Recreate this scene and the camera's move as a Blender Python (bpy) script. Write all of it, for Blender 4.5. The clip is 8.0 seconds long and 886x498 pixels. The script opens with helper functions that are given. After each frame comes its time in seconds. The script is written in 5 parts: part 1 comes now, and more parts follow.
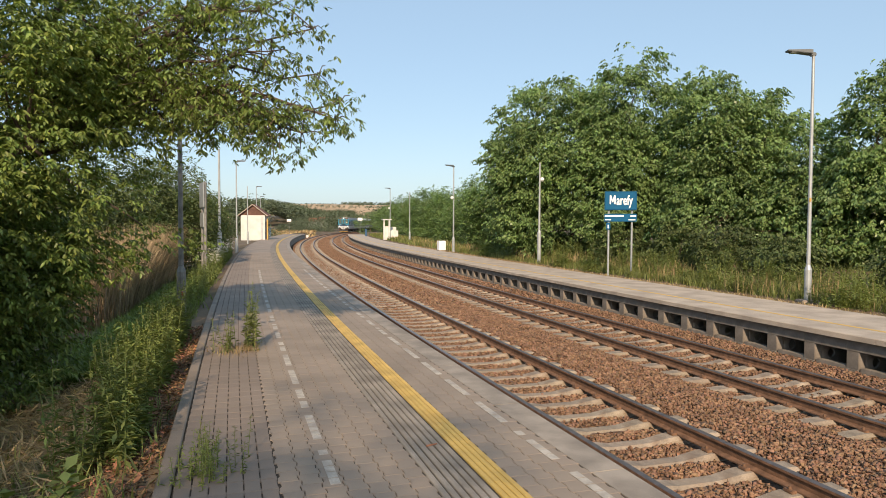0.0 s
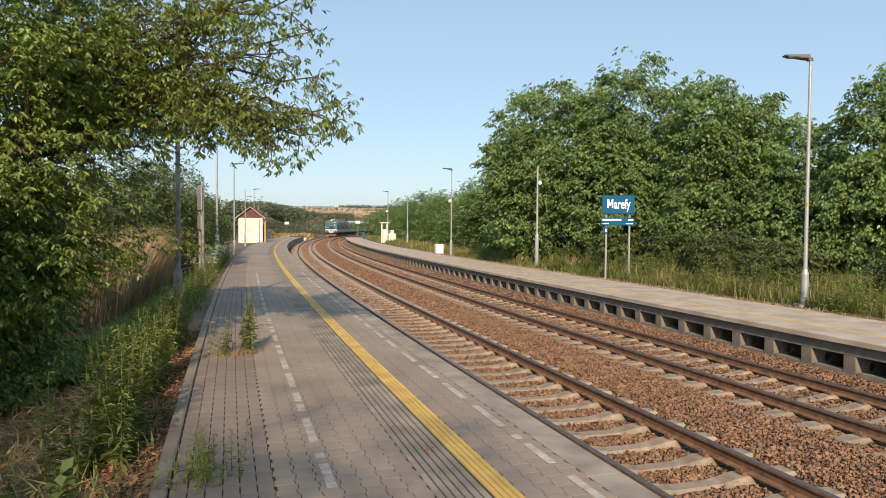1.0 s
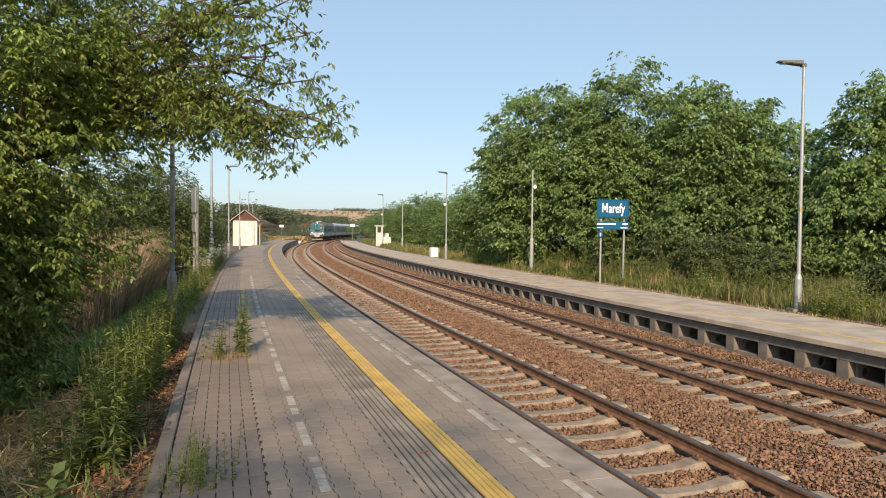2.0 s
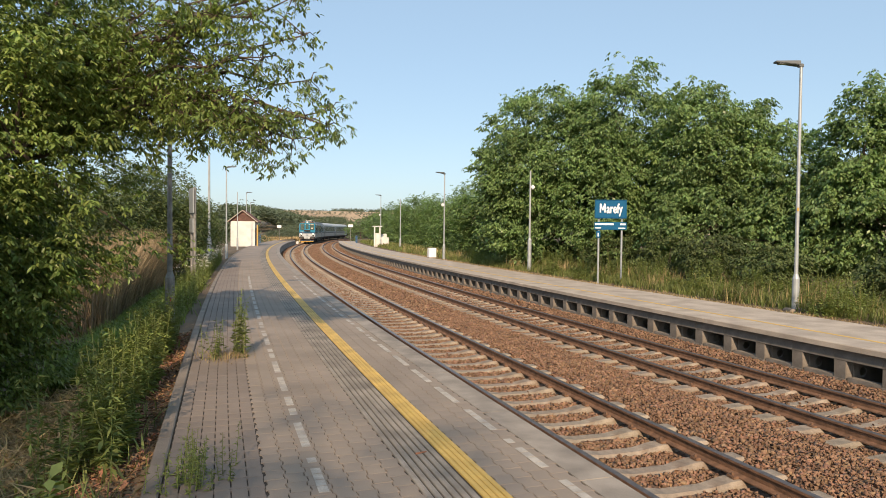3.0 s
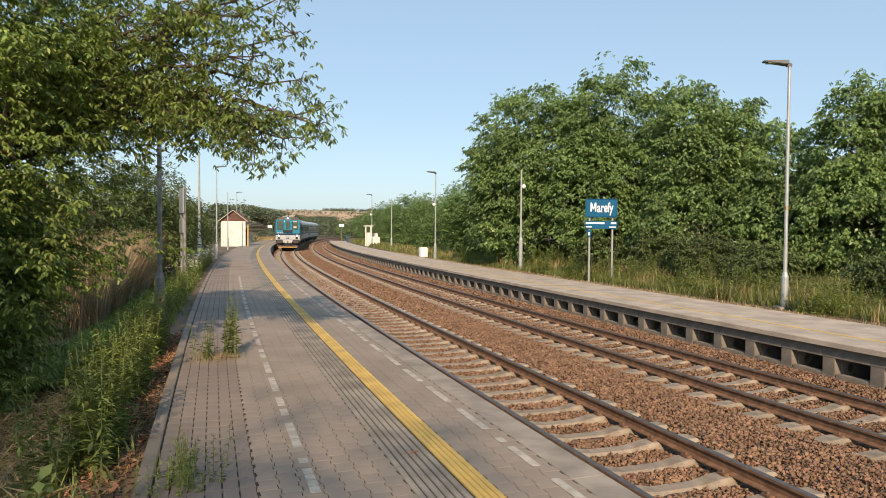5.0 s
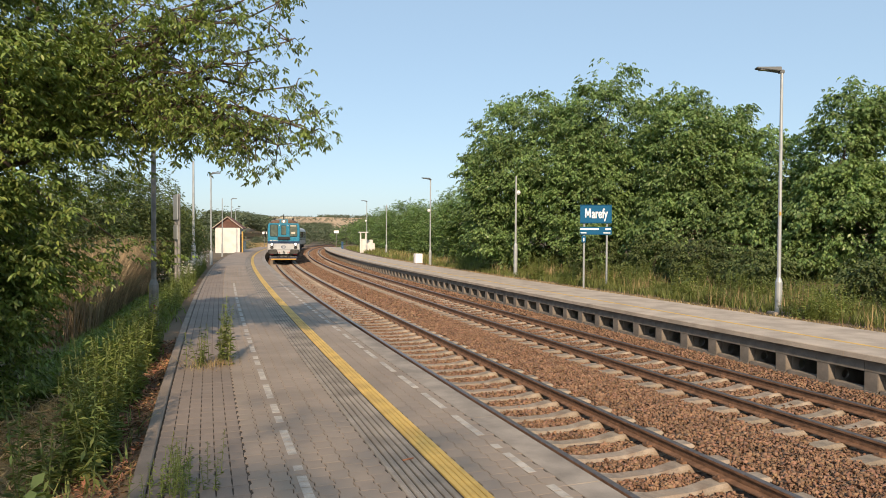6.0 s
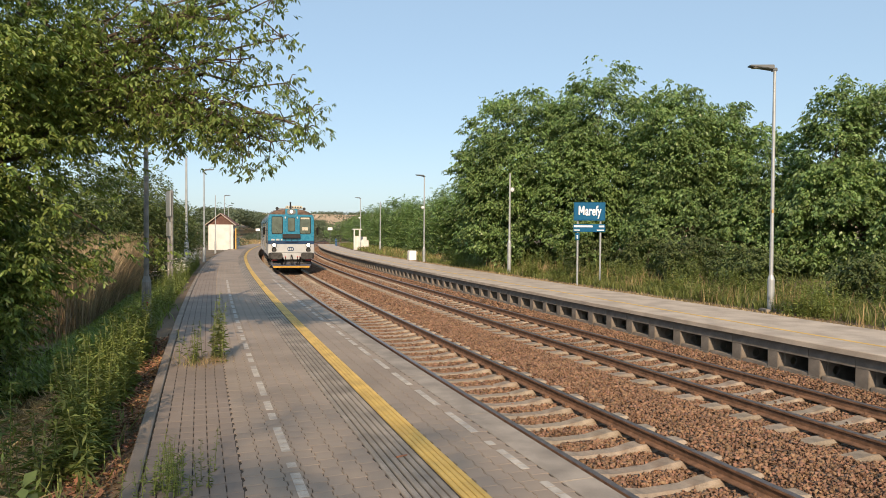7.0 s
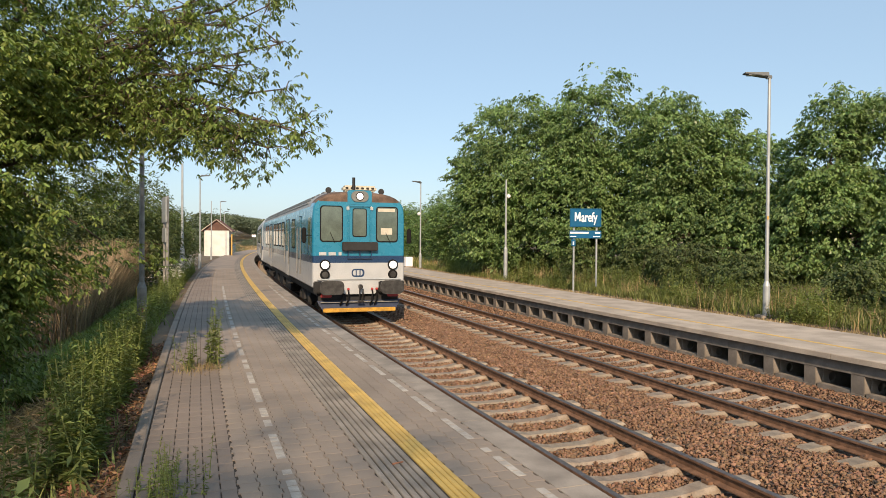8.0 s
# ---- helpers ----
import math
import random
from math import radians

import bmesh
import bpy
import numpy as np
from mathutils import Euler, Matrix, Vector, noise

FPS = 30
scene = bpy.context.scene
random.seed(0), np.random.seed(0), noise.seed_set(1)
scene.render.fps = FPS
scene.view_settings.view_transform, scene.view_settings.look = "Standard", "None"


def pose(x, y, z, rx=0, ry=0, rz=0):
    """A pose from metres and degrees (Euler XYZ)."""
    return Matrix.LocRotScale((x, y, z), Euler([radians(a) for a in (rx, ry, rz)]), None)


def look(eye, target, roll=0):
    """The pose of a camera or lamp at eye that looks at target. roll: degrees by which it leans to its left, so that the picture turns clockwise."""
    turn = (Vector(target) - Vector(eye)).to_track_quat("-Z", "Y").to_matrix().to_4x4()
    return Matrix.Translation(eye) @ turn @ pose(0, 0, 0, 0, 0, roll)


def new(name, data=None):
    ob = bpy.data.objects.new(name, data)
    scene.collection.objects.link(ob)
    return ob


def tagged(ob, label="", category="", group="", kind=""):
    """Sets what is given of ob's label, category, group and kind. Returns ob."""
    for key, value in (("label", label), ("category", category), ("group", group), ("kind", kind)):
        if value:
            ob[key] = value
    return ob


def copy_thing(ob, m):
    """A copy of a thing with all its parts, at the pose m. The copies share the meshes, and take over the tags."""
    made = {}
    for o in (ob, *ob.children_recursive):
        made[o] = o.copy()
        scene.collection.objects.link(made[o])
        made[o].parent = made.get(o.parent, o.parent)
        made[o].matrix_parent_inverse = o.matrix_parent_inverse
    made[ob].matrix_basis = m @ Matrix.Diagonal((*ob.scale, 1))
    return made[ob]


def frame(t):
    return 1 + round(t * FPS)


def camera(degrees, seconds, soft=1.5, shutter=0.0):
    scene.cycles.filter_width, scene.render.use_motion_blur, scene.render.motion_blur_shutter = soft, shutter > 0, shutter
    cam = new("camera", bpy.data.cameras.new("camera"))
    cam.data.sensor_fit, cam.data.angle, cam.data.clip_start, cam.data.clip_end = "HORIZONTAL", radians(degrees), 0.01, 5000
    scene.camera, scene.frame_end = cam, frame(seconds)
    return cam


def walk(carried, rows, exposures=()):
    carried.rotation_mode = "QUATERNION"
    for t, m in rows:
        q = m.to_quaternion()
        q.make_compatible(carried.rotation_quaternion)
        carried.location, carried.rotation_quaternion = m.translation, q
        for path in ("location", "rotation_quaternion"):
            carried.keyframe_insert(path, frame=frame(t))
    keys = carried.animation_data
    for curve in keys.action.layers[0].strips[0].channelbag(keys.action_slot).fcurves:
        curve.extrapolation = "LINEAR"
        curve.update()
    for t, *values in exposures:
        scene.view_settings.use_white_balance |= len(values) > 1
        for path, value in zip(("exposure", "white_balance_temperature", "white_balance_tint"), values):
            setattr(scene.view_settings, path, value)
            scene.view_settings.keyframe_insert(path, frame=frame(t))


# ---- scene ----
# ---------------------------------------------------------------- camera
EYE_HEIGHT = 1.913
cam = camera(67.09, 8.0, soft=0.5)
# seconds, yaw, pitch, roll of a phone held still at one spot
HELD = [(0.0, 0.000, -2.167, -0.249), (0.5, -0.231, -2.006, -0.364), (1.0, -0.191, -1.888, -0.435),
        (1.5, -0.456, -1.614, -0.584), (3.0, -0.804, -1.546, -0.596), (3.5, -0.958, -1.489, -0.548),
        (4.0, -1.029, -1.495, -0.522), (4.5, -1.314, -1.779, -0.528), (6.0, -1.992, -1.058, -0.325),
        (6.5, -2.336, -1.255, -0.496), (7.0, -2.519, -1.306, -0.385), (7.5, -2.597, -1.278, -0.292),
        (8.0, -2.837, -0.767, -0.438)]
walk(cam, [(t, pose(0, 0, EYE_HEIGHT, 90 + p, r, y)) for t, y, p, r in HELD])

# ---------------------------------------------------------------- light
SUN_AZ = radians(180)      # from +y clockwise: behind the camera
SUN_EL = radians(29)
world = bpy.data.worlds.new("sky")
scene.world = world
world.use_nodes = True
_n, _l = world.node_tree.nodes, world.node_tree.links
sky = _n.new("ShaderNodeTexSky")
sky.sky_type, sky.sun_disc = "NISHITA", False
sky.sun_elevation, sky.sun_rotation = SUN_EL, SUN_AZ
sky.altitude, sky.air_density, sky.dust_density, sky.ozone_density = 200, 1.0, 1.2, 0.9
_l.new(sky.outputs[0], _n["Background"].inputs[0])
_n["Background"].inputs[1].default_value = 0.054
# thin even summer haze over the whole sky
haze, both = _n.new("ShaderNodeBackground"), _n.new("ShaderNodeAddShader")
haze.inputs[0].default_value, haze.inputs[1].default_value = (0.225, 0.312, 0.397, 1), 1.0
_l.new(_n["Background"].outputs[0], both.inputs[0])
_l.new(haze.outputs[0], both.inputs[1])
_l.new(both.outputs[0], _n["World Output"].inputs[0])
sun_data = bpy.data.lights.new("sun", "SUN")
sun_data.energy, sun_data.angle, sun_data.color = 4.75, radians(0.6), (1.0, 0.755, 0.515)
sun = new("sun", sun_data)
sun_way = Vector((math.sin(SUN_AZ) * math.cos(SUN_EL), math.cos(SUN_AZ) * math.cos(SUN_EL), math.sin(SUN_EL)))
sun.matrix_world = look(sun_way * 60, (0, 0, 0))
scene.view_settings.exposure = 0.32

# ---------------------------------------------------------------- materials


def mat(name, base, rough=0.8, metal=0.0, spread=0.25, scale=6.0, fine=60.0, bump=0.2, bump_scale=None, dark=None,
        stain=0.0, stain_colour=(0.05, 0.04, 0.03), stain_scale=1.2, random_amount=0.0, island=0.0, spec=0.5, translucent=0.0, coat=0.0):
    """A surface: base colour varied at a coarse and a fine scale, stains, and a bumped grain."""
    m = bpy.data.materials.new(name)
    m.use_nodes = True
    nt = m.node_tree
    N, L = nt.nodes, nt.links
    b = N["Principled BSDF"]
    b.inputs["Roughness"].default_value = rough
    b.inputs["Metallic"].default_value = metal
    b.inputs["Specular IOR Level"].default_value = spec
    b.inputs["Coat Weight"].default_value = coat
    geo = N.new("ShaderNodeTexCoord")

    def tex(sc, detail=4.0):
        t = N.new("ShaderNodeTexNoise")
        t.inputs["Scale"].default_value = sc
        t.inputs["Detail"].default_value = detail
        L.new(geo.outputs["Object"], t.inputs["Vector"])
        return t

    def ramp(src, lo, hi, a, c):
        r = N.new("ShaderNodeMapRange")
        r.inputs[1].default_value, r.inputs[2].default_value = lo, hi
        r.inputs[3].default_value, r.inputs[4].default_value = a, c
        L.new(src, r.inputs[0])
        return r.outputs[0]

    def mix(kind, fac, a, c):
        x = N.new("ShaderNodeMix")
        x.data_type, x.blend_type = "RGBA", kind
        for src, sock in ((fac, x.inputs[0]), (a, x.inputs[6]), (c, x.inputs[7])):
            if isinstance(src, (int, float)):
                sock.default_value = src
            elif isinstance(src, tuple):
                sock.default_value = (*src, 1)
            else:
                L.new(src, sock)
        return x.outputs[2]

    coarse, grain = tex(scale), tex(fine)
    lowc = dark or tuple(c * (1 - spread) for c in base)
    col = mix("MIX", ramp(coarse.outputs[0], 0.35, 0.65, 0, 1), lowc, tuple(min(1, c * (1 + spread * 0.5)) for c in base))
    g = N.new("ShaderNodeCombineColor")
    gv = ramp(grain.outputs[0], 0.3, 0.7, 1 - spread * 0.6, 1 + spread * 0.4)
    for i in range(3):
        L.new(gv, g.inputs[i])
    col = mix("MULTIPLY", 1.0, col, g.outputs[0])
    if stain:
        st = tex(stain_scale, 6.0)
        col = mix("MIX", ramp(st.outputs[0], 0.52, 0.7, 0, stain), col, stain_colour)
    if random_amount or island:
        if island:
            src = N.new("ShaderNodeNewGeometry").outputs["Random Per Island"]
        else:
            src = N.new("ShaderNodeObjectInfo").outputs["Random"]
        amount = random_amount or island
        h = N.new("ShaderNodeHueSaturation")
        L.new(ramp(src, 0, 1, 1 - amount, 1 + amount), h.inputs["Value"])
        w = N.new("ShaderNodeTexWhiteNoise")
        w.noise_dimensions = "1D"
        L.new(src, w.inputs["W"])
        L.new(ramp(w.outputs[0], 0, 1, 0.5 - amount * 0.05, 0.5 + amount * 0.05), h.inputs["Hue"])
        L.new(col, h.inputs["Color"])
        col = h.outputs[0]
    L.new(col, b.inputs["Base Color"])
    L.new(ramp(grain.outputs[0], 0.3, 0.7, max(0.02, rough - 0.08), min(1, rough + 0.08)), b.inputs["Roughness"])
    if bump:
        bt = tex(bump_scale or fine, 5.0)
        bn = N.new("ShaderNodeBump")
        bn.inputs["Strength"].default_value = bump
        bn.inputs["Distance"].default_value = 0.02
        L.new(bt.outputs[0], bn.inputs["Height"])
        L.new(bn.outputs[0], b.inputs["Normal"])
    if translucent:
        tr = N.new("ShaderNodeBsdfTranslucent")
        L.new(mix("MULTIPLY", 1.0, col, (1.3, 1.38, 0.5)), tr.inputs[0])
        mx = N.new("ShaderNodeMixShader")
        mx.inputs[0].default_value = translucent
        L.new(b.outputs[0], mx.inputs[1])
        L.new(tr.outputs[0], mx.inputs[2])
        L.new(mx.outputs[0], N["Material Output"].inputs[0])
    return m


M_PAVER = mat("grey_paver", (0.272, 0.224, 0.180), 0.85, spread=0.14, scale=0.9, fine=150, bump=0.25, island=0.035, stain=0.25, stain_colour=(0.14, 0.12, 0.1), stain_scale=0.8)
M_PAVER_P = mat("grey_paver_piece", (0.272, 0.224, 0.180), 0.85, spread=0.14, scale=0.9, fine=150, bump=0.25, random_amount=0.035, stain=0.25, stain_colour=(0.14, 0.12, 0.1), stain_scale=0.8)
# darker base colour for the plain pavers along the kerb
M_PAVER_DARKER = mat("darker_paver", (0.222, 0.180, 0.148), 0.85, spread=0.14, scale=0.9, fine=150, bump=0.25, island=0.035, stain=0.25, stain_colour=(0.14, 0.12, 0.1), stain_scale=0.8)
M_PAVER_DARKER_P = mat("darker_paver_piece", (0.222, 0.180, 0.148), 0.85, spread=0.14, scale=0.9, fine=150, bump=0.25, random_amount=0.035, stain=0.25, stain_colour=(0.14, 0.12, 0.1), stain_scale=0.8)
M_JOINT = mat("joint_sand", (0.055, 0.045, 0.036), 0.95, spread=0.4, scale=9, fine=90)
M_CONCRETE = mat("weathered_concrete", (0.30, 0.262, 0.22), 0.85, spread=0.28, scale=2.5, fine=90, bump=0.3, stain=0.5, stain_colour=(0.12, 0.105, 0.09), stain_scale=1.5)
M_KERB = mat("worn_kerb_concrete", (0.235, 0.195, 0.158), 0.9, spread=0.25, scale=2, fine=90, bump=0.3, stain=0.5, stain_colour=(0.12, 0.10, 0.08), stain_scale=1.5)
M_SUPPORT = mat("dark_weathered_concrete", (0.235, 0.208, 0.178), 0.9, spread=0.3, scale=3, fine=90, bump=0.3, stain=0.5, stain_colour=(0.07, 0.062, 0.055), stain_scale=2)
M_SLAB = mat("pale_concrete", (0.44, 0.375, 0.305), 0.85, spread=0.22, scale=1.6, fine=90, bump=0.25, stain=0.3, stain_colour=(0.2, 0.17, 0.14), stain_scale=1.0)
M_SLEEPER = mat("sleeper_concrete", (0.285, 0.235, 0.18), 0.9, spread=0.3, scale=5, fine=80, bump=0.4, stain=0.5, stain_colour=(0.16, 0.10, 0.06), stain_scale=4, random_amount=0.12)
M_BED = mat("ballast_bed", (0.155, 0.096, 0.062), 0.95, spread=0.5, scale=14, fine=45, bump=1.0, bump_scale=28)
M_STONE = mat("ballast_stone", (0.234, 0.141, 0.089), 0.9, spread=0.25, scale=3, fine=90, bump=0.3, island=0.30)
M_RUST = mat("rusty_rail_steel", (0.19, 0.105, 0.062), 0.8, metal=0.0, spread=0.35, scale=9, fine=120, bump=0.3)
M_RAILTOP = mat("worn_rail_head", (0.20, 0.165, 0.15), 0.38, metal=0.7, spread=0.2, scale=12, fine=150, bump=0.05)
M_YELLOW = mat("yellow_paint", (0.62, 0.42, 0.115), 0.7, spread=0.18, scale=3, fine=70, bump=0.15, stain=0.4, stain_colour=(0.4, 0.26, 0.09), stain_scale=5)
M_WHITE_WORN = mat("worn_white_paint", (0.42, 0.39, 0.345), 0.8, spread=0.25, scale=5, fine=60, bump=0.1, stain=0.65, stain_colour=(0.3, 0.27, 0.24), stain_scale=6)
M_GALV = mat("galvanised_steel", (0.37, 0.40, 0.41), 0.5, metal=0.35, spread=0.12, scale=4, fine=50, bump=0.05)
M_GALV_DARK = mat("weathered_galvanised_steel", (0.25, 0.245, 0.225), 0.6, metal=0.3, spread=0.3, scale=5, fine=50, bump=0.1)
M_LAMPHEAD = mat("grey_lamp_housing", (0.10, 0.115, 0.125), 0.5, spread=0.1, bump=0.05)
M_LAMPGLASS = mat("lamp_glass", (0.25, 0.25, 0.24), 0.2, spread=0.05, bump=0.0)
M_BLUE_SIGN = mat("blue_enamel", (0.003, 0.088, 0.195), 0.5, spread=0.06, bump=0.0, spec=0.15)
M_SIGN_WHITE = mat("white_sign_film", (0.80, 0.80, 0.80), 0.5, spread=0.03, bump=0.0)
M_SIGN_BACK = mat("grey_sign_back", (0.33, 0.35, 0.35), 0.5, metal=0.3, spread=0.1)
M_RENDER_WALL = mat("white_render", (0.62, 0.62, 0.60), 0.9, spread=0.1, scale=1.5, fine=40, bump=0.15, stain=0.3, stain_colour=(0.5, 0.47, 0.4))
M_ROOF = mat("red_roof_tiles", (0.17, 0.07, 0.05), 0.85, spread=0.35, scale=3, fine=40, bump=0.4)
M_ROOF_RED = mat("red_village_roof", (0.30, 0.10, 0.06), 0.85, spread=0.3, scale=0.3, fine=3, bump=0.2)
M_WOOD_DARK = mat("dark_gable_boards", (0.12, 0.06, 0.045), 0.8, spread=0.3, scale=3, fine=40)
M_DARK = mat("dark_recess", (0.02, 0.02, 0.02), 0.9, spread=0.2)
M_OCHRE = mat("ochre_paint", (0.45, 0.29, 0.08), 0.8, spread=0.1)
M_BARK = mat("bark", (0.115, 0.085, 0.06), 0.95, spread=0.45, scale=8, fine=50, bump=0.8, bump_scale=25)
M_LEAF = mat("walnut_leaf", (0.182, 0.272, 0.098), 0.42, spread=0.3, scale=0.6, fine=4, bump=0, island=0.4, translucent=0.28)
M_LEAF_NEAR = mat("box_elder_leaf", (0.176, 0.240, 0.060), 0.45, spread=0.3, scale=0.7, fine=4, bump=0, island=0.45, translucent=0.26)
# shrub leaf darkened: the shade of thicket and undergrowth is in its colour
M_LEAF_SHADED = mat("shrub_leaf_shade_dark", (0.095, 0.128, 0.042), 0.75, spread=0.3, scale=0.5, fine=4, bump=0, island=0.4, translucent=0.25)
M_WEED = mat("weed_leaf", (0.185, 0.225, 0.062), 0.6, spread=0.3, scale=0.8, fine=5, bump=0, island=0.35, translucent=0.25)
M_GRASS = mat("green_grass", (0.165, 0.190, 0.055), 0.7, spread=0.3, scale=0.6, fine=5, bump=0, island=0.4, translucent=0.25)
M_LUSH = mat("lush_grass", (0.17, 0.235, 0.045), 0.65, spread=0.3, scale=0.6, fine=5, bump=0, island=0.35, translucent=0.3)
M_STRAW = mat("dry_straw", (0.40, 0.30, 0.155), 0.8, spread=0.3, scale=0.8, fine=6, bump=0, island=0.35, translucent=0.15)
# distant foliage: aerial haze is mixed into this paler, bluer base colour
M_LEAF_HAZED = mat("haze_tinted_far_foliage", (0.108, 0.138, 0.080), 0.7, spread=0.3, scale=0.02, fine=0.4, bump=0, island=0.35, translucent=0.15)
M_REED = mat("dry_reed", (0.36, 0.275, 0.165), 0.85, spread=0.35, scale=0.8, fine=6, bump=0, island=0.4, translucent=0.1)
M_LITTER = mat("brown_leaf_litter", (0.27, 0.145, 0.075), 0.9, spread=0.35, scale=2, fine=8, bump=0, island=0.5)
M_FLOWER = mat("white_flower", (0.70, 0.68, 0.58), 0.8, spread=0.1, bump=0)
M_SOIL = mat("dry_soil_and_grass", (0.15, 0.105, 0.062), 0.95, spread=0.4, scale=0.5, fine=20, bump=0.8, bump_scale=12, stain=0.6, stain_colour=(0.085, 0.105, 0.03), stain_scale=0.35)
M_TRAIN_BLUE = mat("train_blue_paint", (0.018, 0.19, 0.31), 0.28, spread=0.05, scale=2, fine=3, bump=0.0, coat=0.3, stain=0.25, stain_colour=(0.02, 0.13, 0.2), stain_scale=2)
M_COACH_GREY = mat("pale_grey_coach_paint", (0.36, 0.40, 0.43), 0.35, spread=0.10, scale=2, fine=30, bump=0.0, coat=0.2, stain=0.3, stain_colour=(0.25, 0.28, 0.30), stain_scale=2)
M_TRAIN_DKBLUE = mat("train_dark_blue_paint", (0.010, 0.038, 0.10), 0.3, spread=0.1, bump=0.0, coat=0.3)
M_TRAIN_WHITE = mat("train_white_paint", (0.42, 0.44, 0.455), 0.35, spread=0.10, scale=2, fine=30, bump=0.0, coat=0.2, stain=0.35, stain_colour=(0.42, 0.40, 0.36), stain_scale=2)
M_COACH_ROOF = mat("pale_coach_roof", (0.50, 0.51, 0.50), 0.5, spread=0.15, scale=2, fine=30)
M_TRAIN_ROOF = mat("grey_train_roof", (0.26, 0.27, 0.27), 0.6, spread=0.2, scale=2, fine=30)
M_TRAIN_RUST = mat("sooty_rusty_roof", (0.13, 0.085, 0.06), 0.8, spread=0.5, scale=3, fine=30)
M_TRAIN_BLACK = mat("black_underframe", (0.013, 0.013, 0.014), 0.7, spread=0.4, scale=5, fine=40)
M_BUFFER = mat("worn_buffer_steel", (0.06, 0.058, 0.055), 0.45, metal=0.5, spread=0.4, scale=7, fine=60)
M_PLOUGH = mat("yellow_plough_edge", (0.50, 0.27, 0.03), 0.6, spread=0.3, scale=5, fine=40)
M_RED = mat("red_paint", (0.40, 0.03, 0.03), 0.5, spread=0.15)
M_NAVY = mat("navy_plough_paint", (0.009, 0.020, 0.055), 0.5, spread=0.3)
# grey-green base colour stands in for reflections and the interior behind the panes
M_GLASS_REFLECT_TINT = mat("reflection_tinted_train_glass", (0.085, 0.118, 0.100), 0.03, spread=0.25, scale=2.5, bump=0, spec=1.0)
M_SEALANT = mat("window_sealant_grey", (0.16, 0.17, 0.16), 0.5, spread=0.2)
M_CREAM = mat("cab_blind", (0.5, 0.47, 0.38), 0.8, spread=0.1)
M_RUBBER = mat("black_rubber", (0.008, 0.008, 0.008), 0.8, spread=0.2, spec=0.2)
M_LENS = mat("headlight_lens", (0.75, 0.76, 0.74), 0.12, spread=0.03, bump=0)
M_FIELD = mat("stubble_field", (0.46, 0.33, 0.20), 0.95, spread=0.2, scale=0.006, fine=0.05, bump=0)
M_BLUE_SEAT = mat("blue_railing_paint", (0.05, 0.12, 0.22), 0.5, spread=0.1)


def glow(name, colour, strength):
    m = bpy.data.materials.new(name)
    m.use_nodes = True
    b = m.node_tree.nodes["Principled BSDF"]
    b.inputs["Base Color"].default_value = (*colour, 1)
    b.inputs["Emission Color"].default_value = (*colour, 1)
    b.inputs["Emission Strength"].default_value = strength
    return m


M_LIGHT_ON = glow("lit_headlight", (1.0, 0.96, 0.86), 1.1)

# ---------------------------------------------------------------- mesh helpers


def mesh_ob(name, verts, faces, material, parent=None, smooth=False, label=""):
    me = bpy.data.meshes.new(name)
    me.from_pydata([tuple(v) for v in verts], [], faces)
    me.materials.append(material)
    if smooth:
        me.polygons.foreach_set("use_smooth", [True] * len(me.polygons))
    ob = new(name, me)
    if parent is not None:
        ob.parent = parent
    if label:
        ob["label"] = label
    return ob


def fast_mesh(name, verts, quads, material, parent=None):
    """A large mesh from arrays: verts (n, 3) and faces (m, 3 or 4)."""
    me = bpy.data.meshes.new(name)
    k = quads.shape[1]
    me.vertices.add(len(verts))
    me.vertices.foreach_set("co", np.asarray(verts, dtype=np.float32).ravel())
    me.loops.add(quads.size)
    me.loops.foreach_set("vertex_index", np.asarray(quads, dtype=np.int32).ravel())
    me.polygons.add(len(quads))
    me.polygons.foreach_set("loop_start", np.arange(0, quads.size, k, dtype=np.int32))
    me.polygons.foreach_set("loop_total", np.full(len(quads), k, dtype=np.int32))
    me.update(calc_edges=True)
    me.materials.append(material)
    ob = new(name, me)
    if parent is not None:
        ob.parent = parent
    return ob


def part(name, bm, material, parent=None, label="", smooth=False):
    """Links a bmesh as one mesh object under a thing or part."""
    me = bpy.data.meshes.new(name)
    bm.normal_update()
    bm.to_mesh(me)
    bm.free()
    me.materials.append(material)
    if smooth:
        me.polygons.foreach_set("use_smooth", [True] * len(me.polygons))
    ob = new(name, me)
    if parent is not None:
        ob.parent = parent
    if label:
        ob["label"] = label
    return ob


def box(cx, cy, cz, sx, sy, sz, bevel=0.0, bm=None, m=None):
    own = bmesh.new()
    bmesh.ops.create_cube(own, size=1)
    bmesh.ops.scale(own, vec=(sx, sy, sz), verts=own.verts)
    if bevel:
        bmesh.ops.bevel(own, geom=own.edges[:], offset=bevel, segments=2, affect="EDGES")
    bmesh.ops.translate(own, vec=(cx, cy, cz), verts=own.verts)
    if m is not None:
        bmesh.ops.transform(own, matrix=m, verts=own.verts)
    return merge(bm, own)


def merge(bm, own):
    if bm is None:
        return own
    me = bpy.data.meshes.new("tmp")
    own.to_mesh(me)
    own.free()
    bm.from_mesh(me)
    bpy.data.meshes.remove(me)
    return bm


